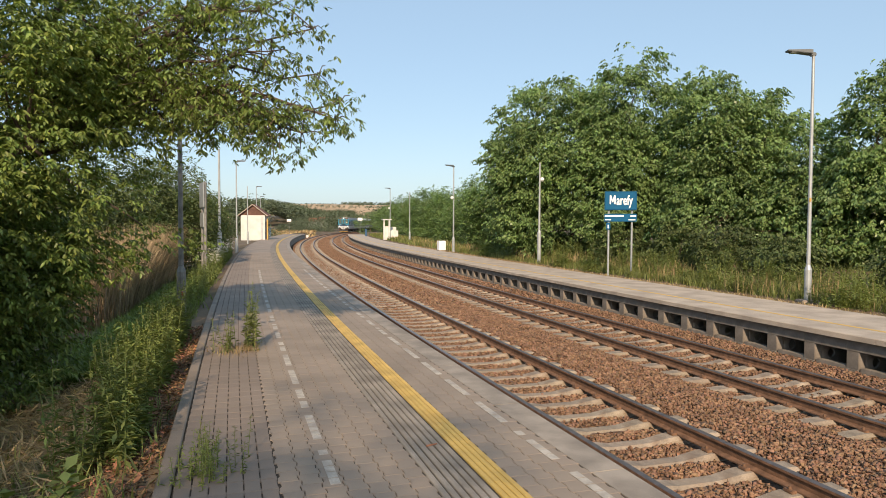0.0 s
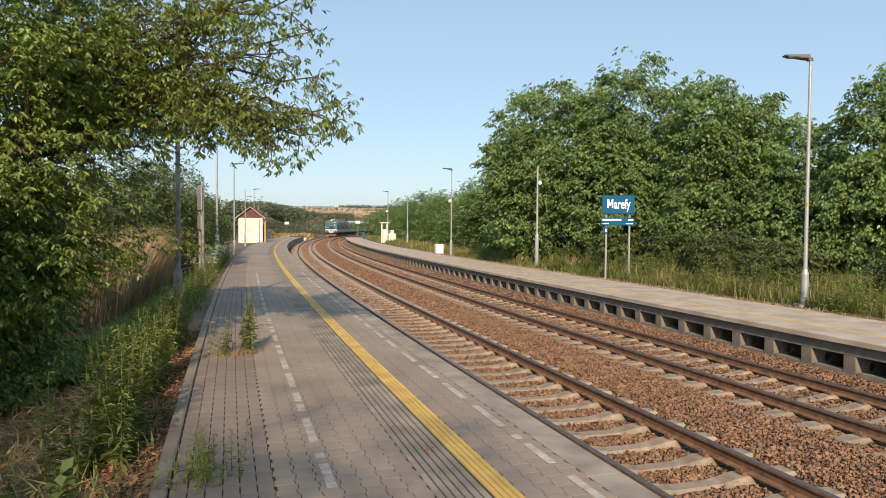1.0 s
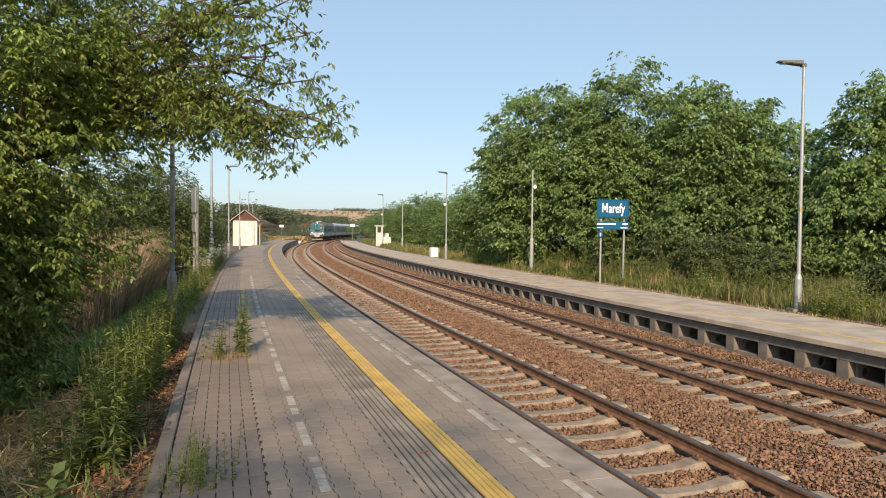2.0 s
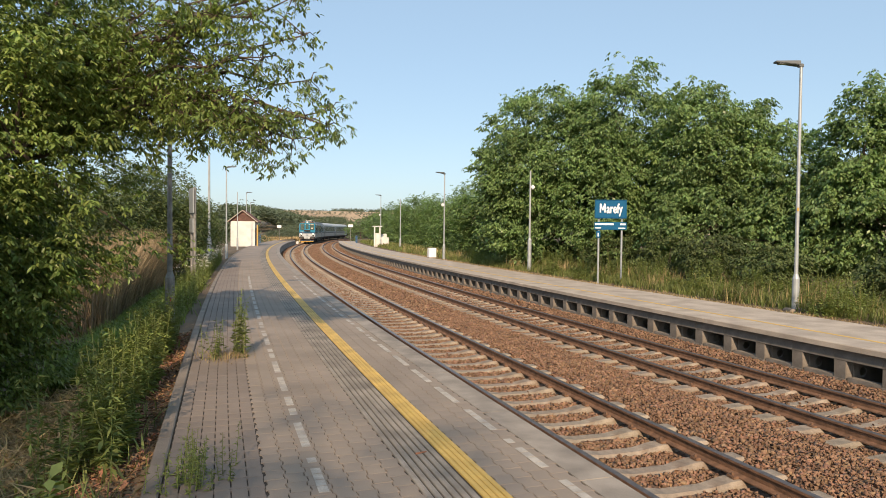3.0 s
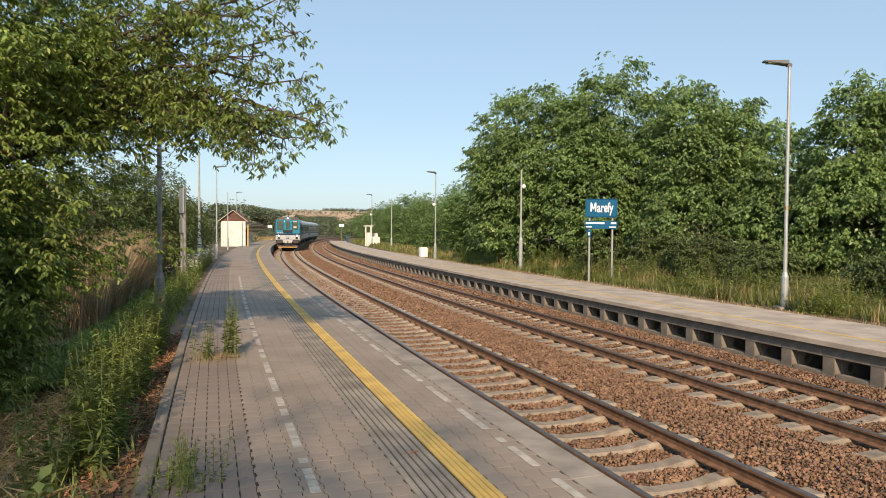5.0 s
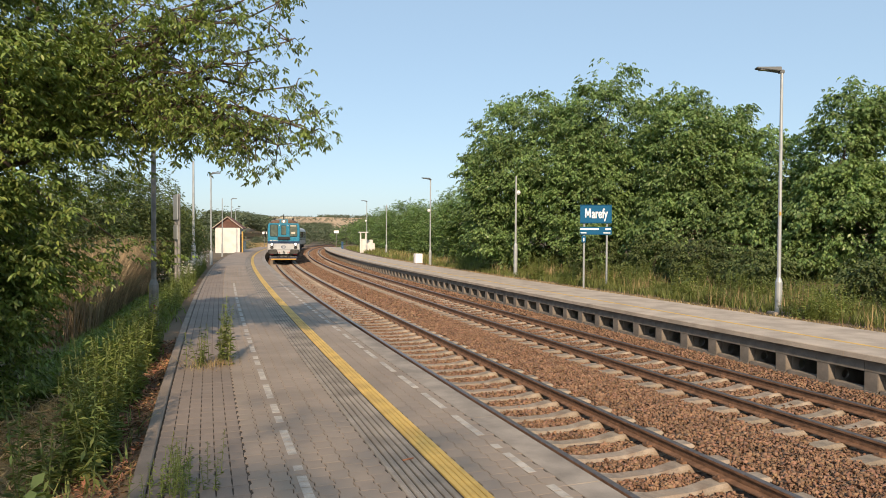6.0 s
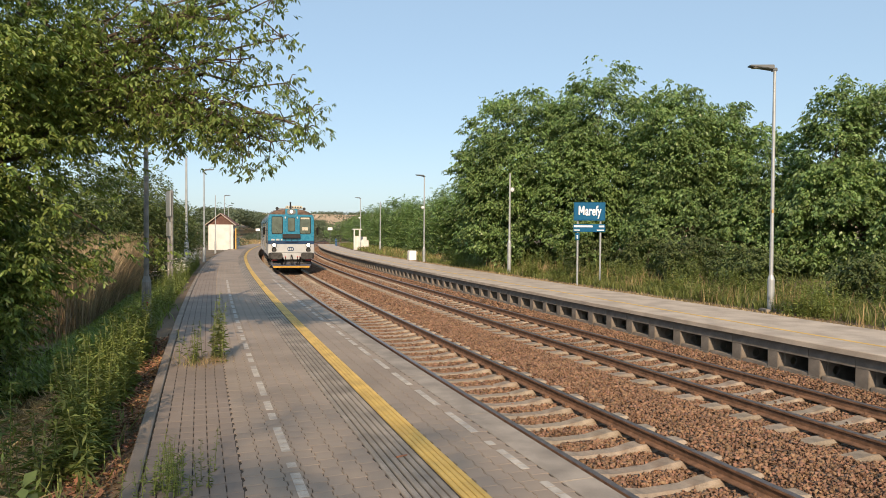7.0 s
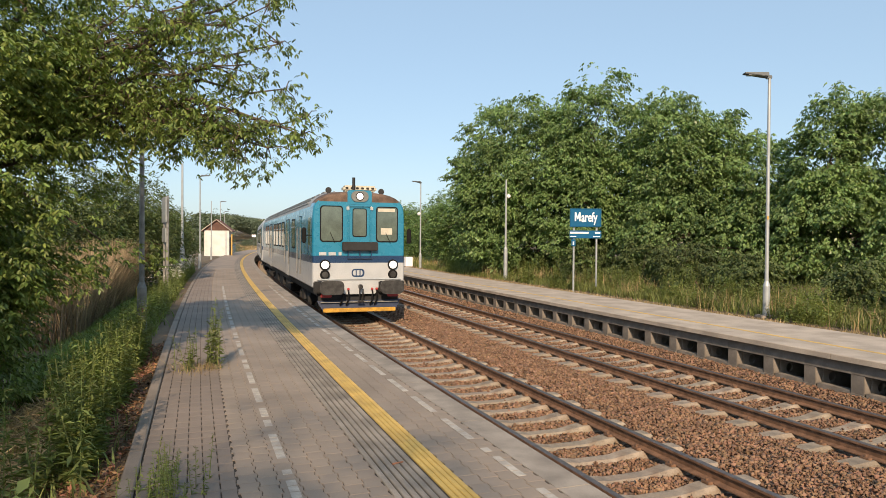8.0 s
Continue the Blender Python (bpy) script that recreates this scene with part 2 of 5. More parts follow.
def rod(a, b, r0, r1=None, n=10, bm=None):
    """A tapered round bar from a to b."""
    own = bmesh.new()
    a, b = Vector(a), Vector(b)
    bmesh.ops.create_cone(own, segments=n, radius1=r0, radius2=r0 if r1 is None else r1, depth=(b - a).length, cap_ends=True)
    q = (b - a).to_track_quat("Z", "Y").to_matrix().to_4x4()
    bmesh.ops.transform(own, matrix=Matrix.Translation((a + b) / 2) @ q, verts=own.verts)
    return merge(bm, own)


def empty(name, m=None):
    ob = new(name)
    if m is not None:
        ob.matrix_basis = m
    return ob


# ---------------------------------------------------------------- the line's plan
# The near track's centre line: s runs ahead along it, o is the distance to its right.
S_STEP = 0.5
S_LINE = np.arange(-60, 420.01, S_STEP)
_k = np.interp(S_LINE, [-6, 27.2, 60.4, 93.6, 126.8, 160, 300], [0.00222, 0.00097, 0.00189, 0.00158, 0.0017, 0.00205, 0.0019])
_i0 = int(round(60 / S_STEP))
_a = np.concatenate([[0], np.cumsum((_k[1:] + _k[:-1]) / 2 * S_STEP)])
A_LINE = _a - _a[_i0] - 0.32031


def _run(v):
    c = np.concatenate([[0], np.cumsum((v[1:] + v[:-1]) / 2 * S_STEP)])
    return c - c[_i0]


X_LINE, Y_LINE = _run(np.sin(A_LINE)) + 4.95132, _run(np.cos(A_LINE))
RAIL_Z = -0.59            # rail head against the platform's top
OTHER = 3.96              # the second track's centre
EDGE, KERB = -1.736, -5.217
FAR_EDGE, FAR_BACK = 5.66, 8.42


def at(s, o):
    """Plan place and heading (clockwise from +y) at s along, o to the right."""
    a = np.interp(s, S_LINE, A_LINE)
    return np.interp(s, S_LINE, X_LINE) + o * np.cos(a), np.interp(s, S_LINE, Y_LINE) - o * np.sin(a), a


def there(s, o, z=0.0, turn=0.0):
    """Pose at the line: local y ahead along it, x to its right."""
    x, y, a = at(s, o)
    return pose(float(x), float(y), z, 0, 0, -math.degrees(float(a)) + turn)


def strip(name, profile, s0, s1, ds, material, parent=None, closed=True, smooth=False):
    """Sweeps a profile of (o, z) along the line."""
    ss = np.linspace(s0, s1, max(2, int(round((s1 - s0) / ds)) + 1))
    n = len(profile)
    verts, faces = [], []
    for s in ss:
        for o, z in profile:
            x, y, _ = at(s, o)
            verts.append((x, y, z))
    for i in range(len(ss) - 1):
        for j in range(n if closed else n - 1):
            k = (j + 1) % n
            faces.append((i * n + j, i * n + k, (i + 1) * n + k, (i + 1) * n + j))
    if closed:
        faces.append(tuple(range(n)))
        faces.append(tuple(range((len(ss) - 1) * n, len(ss) * n))[::-1])
    ob = mesh_ob(name, verts, faces, material, parent, smooth)
    bm = bmesh.new()
    bm.from_mesh(ob.data)
    bmesh.ops.recalc_face_normals(bm, faces=bm.faces)
    bm.to_mesh(ob.data)
    bm.free()
    return ob


def nearest(x, y):
    """(s, o) of plan points, as arrays."""
    x, y = np.ravel(x), np.ravel(y)
    s, o = np.zeros(len(x)), np.zeros(len(x))
    for i in range(0, len(x), 4000):
        dx, dy = x[i:i + 4000, None] - X_LINE, y[i:i + 4000, None] - Y_LINE
        j = (dx * dx + dy * dy).argmin(1)
        r = np.arange(len(j))
        sn, cs = np.sin(A_LINE[j]), np.cos(A_LINE[j])
        s[i:i + 4000] = S_LINE[j] + dx[r, j] * sn + dy[r, j] * cs
        o[i:i + 4000] = dx[r, j] * cs - dy[r, j] * sn
    return s, o


def ground_z(s, o):
    """Height of the soil beside and under the line."""
    left = np.interp(o, [-60, -16, -9.5, -8.2, -6.6, -5.6, -5.2, -4.9, -4.5], [-0.5, -0.9, -0.95, -0.85, -0.45, -0.14, -0.07, -0.07, -1.3])
    right = np.interp(o, [8.0, 8.35, 8.6, 10, 20, 60], [-1.3, -0.06, -0.06, 0.05, 0.3, 0.5])
    z = np.where(o < 2, left, right)
    z = np.where(np.abs(s - 40) > 115, np.where((o < -1.9) | (o > 5.8), np.minimum(z, -0.35), z), z)
    return z


# ---------------------------------------------------------------- ground


def build_ground():
    rad = np.concatenate([np.linspace(0.3, 30, 90), np.geomspace(30.5, 4500, 130)])
    ang = np.radians(np.concatenate([np.linspace(-60, 60, 241), np.linspace(62, 298, 80)]))
    rr, aa = np.meshgrid(rad, ang, indexing="ij")
    x, y = rr * np.sin(aa), rr * np.cos(aa)
    s, o = nearest(x, y)
    z = ground_z(s, o).reshape(x.shape)
    r = rr
    # the far side of the valley
    rise = np.clip((r - 700) / 1500, 0, 1)
    deg = np.degrees(aa)
    deg = np.where(deg > 180, deg - 360, deg)
    ridge = 64 + 9 * np.sin(aa * 9 + 1) + 5 * np.sin(aa * 23)
    z = np.where(r > 150, z * np.clip((450 - r) / 300, 0, 1), z)
    z = z + rise * rise * (3 - 2 * rise) * ridge - np.clip((r - 180) / 150, 0, 1) * 2.0
    verts = np.stack([x, y, z], -1).reshape(-1, 3)
    nr, na = x.shape
    i = np.arange(nr - 1)[:, None] * na + np.arange(na)[None, :]
    j = np.arange(nr - 1)[:, None] * na + (np.arange(na)[None, :] + 1) % na
    quads = np.stack([i, i + na, j + na, j], -1).reshape(-1, 4)
    ob = fast_mesh("ground", verts, quads, M_SOIL)
    ob.data.materials.append(M_FIELD)
    cx = verts[quads].mean(1)
    far = (np.hypot(cx[:, 0], cx[:, 1]) > 900)
    ob.data.polygons.foreach_set("material_index", far.astype(np.int32))
    ob.data.polygons.foreach_set("use_smooth", np.ones(len(quads), dtype=bool))
    tagged(ob, "dry weedy soil and grass rising to distant stubble fields", "ground", kind="structure")


# ---------------------------------------------------------------- railway


def build_rail(name, o, parent):
    z = RAIL_Z
    prof = [(-0.07, -0.16), (0.07, -0.16), (0.07, -0.145), (0.012, -0.125), (0.012, -0.045), (0.036, -0.035), (0.036, -0.008),
            (0.026, 0.0), (-0.026, 0.0), (-0.036, -0.008), (-0.036, -0.035), (-0.012, -0.045), (-0.012, -0.125), (-0.07, -0.145)]
    ob = strip(name, [(o + a, z + b) for a, b in prof], -14, 330, 1.0, M_RUST, parent)
    ob.data.materials.append(M_RAILTOP)
    for p in ob.data.polygons:
        if p.normal.z > 0.6 and p.center.z > z - 0.006:
            p.material_index = 1
    return ob


def sleeper_mesh():
    """Concrete sleeper, dished in the middle, along local x."""
    xs = [-1.3, -1.27, -0.95, -0.55, -0.25, 0.25, 0.55, 0.95, 1.27, 1.3]
    top = [-0.02, 0.0, 0.015, 0.0, -0.045, -0.045, 0.0, 0.015, 0.0, -0.02]
    verts, faces = [], []
    for x, t in zip(xs, top):
        w = 0.115 if abs(x) < 0.4 else 0.13
        verts += [(x, -w - 0.02, -0.2), (x, -w, t - 0.035), (x, -w + 0.035, t), (x, w - 0.035, t), (x, w, t - 0.035), (x, w + 0.02, -0.2)]
    n = 6
    for i in range(len(xs) - 1):
        for j in range(n - 1):
            faces.append((i * n + j, (i + 1) * n + j, (i + 1) * n + j + 1, i * n + j + 1))
    faces.append((5, 4, 3, 2, 1, 0))
    e = (len(xs) - 1) * n
    faces.append(tuple(range(e, e + 6)))
    me = bpy.data.meshes.new("sleeper")
    me.from_pydata(verts, [], faces)
    me.materials.append(M_SLEEPER)
    return me


def clip_mesh():
    bm = bmesh.new()
    box(0, 0, 0.02, 0.07, 0.12, 0.03, 0.006, bm)
    rod((0, 0, 0.02), (0, 0, 0.07), 0.02, 0.018, 6, bm)
    me = bpy.data.meshes.new("rail_clip")
    bm.to_mesh(me)
    bm.free()
    me.materials.append(M_RUST)
    return me


def build_track(name, centre):
    track = tagged(empty(name), "ballasted railway track with rusty rails on concrete sleepers", "railway track", "railway tracks", "")
    build_rail("rail", centre - 0.75, track)
    build_rail("rail", centre + 0.75, track)
    me, cl = sleeper_mesh(), clip_mesh()
    rng = random.Random(int(centre * 10))
    for i in range(288):
        s = -7.65 + i * 0.625
        m = there(s + rng.uniform(-0.02, 0.02), centre + rng.uniform(-0.015, 0.015), RAIL_Z - 0.165, rng.uniform(-0.6, 0.6))
        ob = new("sleeper", me)
        ob.parent, ob.matrix_basis = track, m
        if 16 < i < 70:
            for k in range(4):
                c = new("rail_clip", cl)
                c.parent, c.matrix_basis = ob, pose((-0.865, -0.635, 0.635, 0.865)[k], 0, 0)
    return track


def build_ballast():
    ss = np.concatenate([np.arange(-12, 40, 0.16), np.arange(40, 330, 1.0)])
    oo = np.arange(-1.75, 5.95, 0.12)
    sg, og = np.meshgrid(ss, oo, indexing="ij")
    x, y, _ = at(sg, og)
    base = np.interp(og, [-1.8, -1.35, -1.15, 1.15, 1.35, 1.98, 2.6, 2.85, 5.05, 5.3, 5.55, 6.0], [0.0, 0.01, -0.042, -0.042, 0.025, 0.05, 0.035, -0.024, -0.024, 0.05, 0.12, 0.12])
    rng = np.random.default_rng(3)
    z = RAIL_Z - 0.205 + base + rng.normal(0, 0.008, x.shape)
    nr, na = x.shape
    i = np.arange(nr - 1)[:, None] * na + np.arange(na - 1)[None, :]
    quads = np.stack([i, i + 1, i + na + 1, i + na], -1).reshape(-1, 4)
    bed = fast_mesh("ballast_bed", np.stack([x, y, z], -1).reshape(-1, 3), quads, M_BED)
    tagged(bed, "brown crushed-stone ballast bed between the platforms", "ballast", kind="structure")
    # loose stones
    n1, n2, n3 = 135000, 60000, 30000
    s = np.concatenate([rng.uniform(3.5, 22, n1), rng.uniform(22, 75, n2), rng.uniform(75, 200, n3)])
    o = rng.uniform(-1.72, 5.75, n1 + n2 + n3)
    size = np.concatenate([rng.uniform(0.010, 0.025, n1), rng.uniform(0.020, 0.036, n2), rng.uniform(0.04, 0.07, n3)])
    c0, c1 = np.abs(o) < 1.3, np.abs(o - OTHER) < 1.3
    phase = np.abs(((s + 7.65) / 0.625 + 0.5) % 1 - 0.5) * 0.625
    keep = ~((c0 | c1) & (phase < 0.15)) | (rng.random(len(s)) < 0.03)
    keep &= (np.abs(np.abs(o) - 0.75) > 0.09) & (np.abs(np.abs(o - OTHER) - 0.75) > 0.09)
    s, o, size = s[keep], o[keep], size[keep]
    x, y, _ = at(s, o)
    z = RAIL_Z - 0.195 + np.interp(o, [-1.8, -1.35, -1.15, 1.15, 1.35, 1.98, 2.6, 2.85, 5.05, 5.3, 5.55, 6.0], [0.0, 0.01, -0.042, -0.042, 0.025, 0.05, 0.035, -0.024, -0.024, 0.05, 0.12, 0.12]) + rng.uniform(-0.005, 0.02, len(s))
    scatter_stones("ballast_stones", x, y, z, size, rng, M_STONE, "loose brown and grey crushed ballast stones")


def scatter_stones(name, x, y, z, size, rng, material, label):
    n = len(x)
    base = np.array([(1, 1, -0.7), (-1, 1, -0.6), (-1, -1, -0.7), (1, -1, -0.6), (0.7, 0.7, 0.7), (-0.8, 0.6, 0.6), (-0.6, -0.8, 0.8), (0.8, -0.6, 0.5)], dtype=float)
    faces = np.array([(4, 5, 6, 7), (0, 1, 5, 4), (1, 2, 6, 5), (2, 3, 7, 6), (3, 0, 4, 7)])
    v = base[None] * (1 + rng.uniform(-0.35, 0.35, (n, 8, 3)))
    v *= (size[:, None] * rng.uniform(0.65, 1.25, (n, 3)))[:, None, :]
    v = turn_all(v, rng)
    v += np.stack([x, y, z], -1)[:, None, :]
    q = faces[None] + (np.arange(n) * 8)[:, None, None]
    tagged(fast_mesh(name, v.reshape(-1, 3), q.reshape(-1, 4), material), label, "gravel", kind="stuff")


def turn_all(v, rng, tilt=math.pi):
    n = len(v)
    a, b = rng.uniform(0, 2 * math.pi, n), rng.uniform(-tilt, tilt, n)
    ca, sa, cb, sb = np.cos(a), np.sin(a), np.cos(b), np.sin(b)
    y, z = v[..., 1] * cb[:, None] - v[..., 2] * sb[:, None], v[..., 1] * sb[:, None] + v[..., 2] * cb[:, None]
    x = v[..., 0]
    return np.stack([x * ca[:, None] - y * sa[:, None], x * sa[:, None] + y * ca[:, None], z], -1)


# ---------------------------------------------------------------- platforms


def build_platforms():
    near = strip("platform_near", [(KERB + 0.13, -0.009), (EDGE - 0.30, -0.009), (EDGE - 0.30, -1.3), (KERB + 0.13, -1.3)], -14, 118, 0.5, M_JOINT)
    tagged(near, "grey block-paved platform with a yellow safety line", "platform", kind="structure")
    # long concrete edge slabs and the kerb, piece by piece
    for i in range(66):
        s0 = -12 + i * 2.0
        ob = strip("edge_slab", [(EDGE - 0.30, 0.0), (EDGE - 0.012, 0.0), (EDGE, -0.012), (EDGE, -0.13), (EDGE - 0.05, -0.15), (EDGE - 0.05, -1.2), (EDGE - 0.30, -1.2)], s0 + 0.006, s0 + 1.994, 0.5, M_CONCRETE, near)
        k = strip("kerb_stone", [(KERB, -1.0), (KERB, -0.005), (KERB + 0.012, 0.012), (KERB + 0.11, 0.012), (KERB + 0.122, 0.0), (KERB + 0.122, -1.0)], s0 + 0.006, s0 + 1.994, 0.5, M_KERB, near)
    far = strip("platform_far", [(FAR_EDGE + 0.25, 0.0), (FAR_BACK, 0.0), (FAR_BACK, -1.3), (FAR_EDGE + 1.3, -1.3), (FAR_EDGE + 1.3, -0.14), (FAR_EDGE + 0.25, -0.14)], -14, 118, 0.5, M_SLAB)
    tagged(far, "pale concrete platform on a row of open precast supports", "platform", kind="structure")
    for i in range(66):
        s0 = -12 + i * 2.0
        strip("edge_slab", [(FAR_EDGE, -0.012), (FAR_EDGE + 0.012, 0.002), (FAR_EDGE + 0.247, 0.002), (FAR_EDGE + 0.247, -0.1), (FAR_EDGE, -0.1)], s0 + 0.004, s0 + 1.996, 0.5, M_SLAB, far)
    strip("yellow_line", [(FAR_EDGE + 0.80, 0.001), (FAR_EDGE + 0.80, 0.005), (FAR_EDGE + 0.90, 0.005), (FAR_EDGE + 0.90, 0.001)], -12, 116, 0.5, M_YELLOW, far)


def support_meshes():
    """One precast support bay: a beam above, a post, a foot and a cheek with a round hole behind."""
    bm = bmesh.new()
    box(0.0, 0.0, -0.205, 0.16, 0.938, 0.20, 0.008, bm)
    box(0.0, 0.345, -0.58, 0.16, 0.25, 0.56, 0.008, bm)
    box(-0.02, 0.345, -0.72, 0.22, 0.29, 0.2, 0.02, bm)
    box(0.004, -0.13, -0.73, 0.15, 0.66, 0.30, 0.008, bm)
    me = bpy.data.meshes.new("support_bay")
    bm.to_mesh(me)
    bm.free()
    me.materials.append(M_SUPPORT)
    bm = bmesh.new()
    # cheek plate standing across behind the post, with a round hole
    ring = []
    cx, cz, r = 0.30, -0.50, 0.085
    pts_o = []
    for k in range(16):
        a = 2 * math.pi * k / 16
        dx, dz = math.cos(a), math.sin(a)
        t = min(((0.85 - cx) / dx if dx > 1e-6 else 9), ((0.08 - cx) / dx if dx < -1e-6 else 9), ((-0.30 - cz) / dz if dz > 1e-6 else 9), ((-0.80 - cz) / dz if dz < -1e-6 else 9))
        pts_o.append((cx + dx * t, cz + dz * t))
        ring.append((cx + dx * r, cz + dz * r))
    vo = [[bm.verts.new((x, y, z)) for x, z in pts_o] for y in (0.20, 0.24)]
    vi = [[bm.verts.new((x, y, z)) for x, z in ring] for y in (0.20, 0.24)]
    for k in range(16):
        j = (k + 1) % 16
        bm.faces.new((vo[0][k], vo[0][j], vi[0][j], vi[0][k]))
        bm.faces.new((vo[1][j], vo[1][k], vi[1][k], vi[1][j]))
        bm.faces.new((vi[0][k], vi[0][j], vi[1][j], vi[1][k]))
        bm.faces.new((vo[0][j], vo[0][k], vo[1][k], vo[1][j]))
    me2 = bpy.data.meshes.new("support_cheek")
    bm.to_mesh(me2)
    bm.free()
    me2.materials.append(M_CONCRETE)
    return me, me2


def build_supports():
    me, me2 = support_meshes()
    far = bpy.data.objects["platform_far"]
    for i in range(124):
        s = -5.83 + i * 0.94
        m = there(s, FAR_EDGE + 0.17, 0.0)
        ob = new("support_bay", me)
        ob.parent, ob.matrix_basis = far, m
        c = new("support_cheek", me2)
        c.parent = ob


def build_markings():
    near = bpy.data.objects["platform_near"]
    # yellow strip of four ribs with dark grooves
    y1 = -2.677
    for k in range(4):
        o = y1 - 0.052 * k
        strip("yellow_rib", [(o, -0.02), (o, 0.004), (o - 0.006, 0.009), (o - 0.038, 0.009), (o - 0.044, 0.004), (o - 0.044, -0.02)], -10, 116, 0.5, M_YELLOW, near)
    for k in range(6):
        o = y1 - 0.225 - 0.064 * k
        strip("guide_rib", [(o, -0.02), (o, 0.002), (o - 0.006, 0.007), (o - 0.044, 0.007), (o - 0.05, 0.002), (o - 0.05, -0.02)], -10, 116, 0.5, M_CONCRETE, near)
    rng = random.Random(5)
    for o, s0, n in ((-3.955, 4.22, 24), (-2.17, 4.22, 24)):
        for i in range(n):
            s = s0 + i * 1.06
            length = 0.78
            nb = 6
            for b in range(nb):
                if rng.random() < 0.07:
                    continue
                a = s + b * length / nb
                strip("white_dash", [(o - 0.038, 0.001), (o - 0.038, 0.0035), (o + 0.038, 0.0035), (o + 0.038, 0.001)], a, a + length / nb - 0.012, 0.2, M_WHITE_WORN, near)


def paver_field():
    """Interlocking blocks: zigzag ones in the walkway, plain ones along the kerb."""
    near = bpy.data.objects["platform_near"]
    zones = [(KERB + 0.135, -4.358, 0.122, 0.21, 0.0), (-4.350, -3.276, 0.15, 0.20, 0.009), (-2.672, EDGE - 0.308, 0.15, 0.20, 0.009)]
    pieces = []
    for o0, o1, w, ln, zig in zones:
        n = max(1, round((o1 - o0) / w))
        w = (o1 - o0) / n
        for c in range(n):
            for r in range(int(126 / ln)):
                s = -8 + r * ln + (0.5 * ln if c % 2 and zig else 0)
                if s > 44:
                    break
                pieces.append((s, o0 + (c + 0.5) * w, w, ln, -zig if c % 2 else zig))
    rng = random.Random(8)
    shapes = {}

    def shape(w, ln, zig):
        # the long joint gapes over part of its length and is tight elsewhere
        zt, c = 0.0, 0.0015
        a, t, b, q = w / 2 - 0.0005, w / 2 - 0.0050, ln / 2 - 0.0008, ln * 0.32
        outline = [(-a - zig, -b), (a - zig, -b), (a - zig, -q), (t - zig, -q), (t - zig, -0.012), (t + zig, 0.012), (t + zig, q), (a + zig, q), (a + zig, b),
                   (-a + zig, b), (-a + zig, q), (-t + zig, q), (-t + zig, 0.012), (-t - zig, -0.012), (-t - zig, -q), (-a - zig, -q)]
        n = len(outline)
        verts = [(x, y, -0.05) for x, y in outline] + [(x, y, zt - 0.005) for x, y in outline]
        verts += [(x - math.copysign(c, x), y - (math.copysign(c, y) if abs(y) > ln * 0.4 else 0), zt) for x, y in outline]
        faces = []
        for k in (0, n):
            for i in range(n):
                j = (i + 1) % n
                faces.append((k + i, k + j, k + n + j, k + n + i))
        faces.append(tuple(range(2 * n, 3 * n)))
        return verts, faces

    near_ones = sorted(p for p in pieces if p[0] > 5.2)
    singles = set(near_ones[:300])
    fields = {True: ([], []), False: ([], [])}
    for p in pieces:
        s, o, w, ln, zig = p
        key = (round(w, 4), ln, zig)
        if key not in shapes:
            v, f = shape(w, ln, zig)
            me = bpy.data.meshes.new("paver")
            me.from_pydata(v, [], f)
            me.materials.append(M_PAVER_P if zig else M_PAVER_DARKER_P)
            shapes[key] = (me, np.array(v), f)
        me, v, f = shapes[key]
        m = there(s, o, rng.uniform(-0.0006, 0.0006), rng.uniform(-0.2, 0.2))
        if p in singles:
            ob = new("paver", me)
            ob.parent, ob.matrix_basis = near, m
        else:
            V, F = fields[zig != 0]
            k = len(V)
            mm = np.array(m)
            V.extend(v @ mm[:3, :3].T + mm[:3, 3])
            F.extend(tuple(i + k for i in q) for q in f)
    for zig, (V, F) in fields.items():
        ob = mesh_ob("paver_field", V, F, M_PAVER if zig else M_PAVER_DARKER, near)
        ob["kind"] = "stuff"
    # the far part of the walkway, past the reach of single joints
    strip("paved_surface", [(KERB + 0.135, -0.05), (KERB + 0.135, 0.0), (-3.28, 0.0), (-3.28, -0.05)], 44.2, 118, 0.5, M_PAVER, near)
    strip("paved_surface", [(-2.665, -0.05), (-2.665, 0.0), (EDGE - 0.31, 0.0), (EDGE - 0.31, -0.05)], 44.2, 118, 0.5, M_PAVER, near)


# ---------------------------------------------------------------- plants


def leaf_cloud(name, centres, per, spread, size, material, parent, rng, droop=0.5, aspect=0.45, out=None):
    """Leaves as folded blades in loose sprays round the twig ends."""
    n = len(centres) * per
    c = np.repeat(centres, per, axis=0) + np.clip(rng.normal(0, 1, (n, 3)), -1.9, 1.9) * np.array(spread)
    ln = size * rng.uniform(0.6, 1.3, n)
    a = rng.uniform(0, 2 * math.pi, n)
    if out is not None:
        a = np.repeat(np.arctan2(out[:, 1], out[:, 0]), per) + rng.normal(0, 0.9, n)
    d = np.stack([np.cos(a), np.sin(a), rng.normal(-droop, 0.45, n)], -1)
    d /= np.linalg.norm(d, axis=1)[:, None]
    side = np.cross(d, np.array([0, 0, 1.0]) + rng.normal(0, 0.45, (n, 3)))
    side /= np.linalg.norm(side, axis=1)[:, None] + 1e-9
    up = np.cross(side, d)
    w = (ln * aspect * 0.5)[:, None]
    L = ln[:, None]
    v = np.stack([c, c + d * L * 0.45 + side * w + up * w * 0.35, c + d * L, c + d * L * 0.45 - side * w + up * w * 0.35], 1)
    return fast_mesh(name, v.reshape(-1, 3), (np.arange(n * 4).reshape(-1, 4)), material, parent)


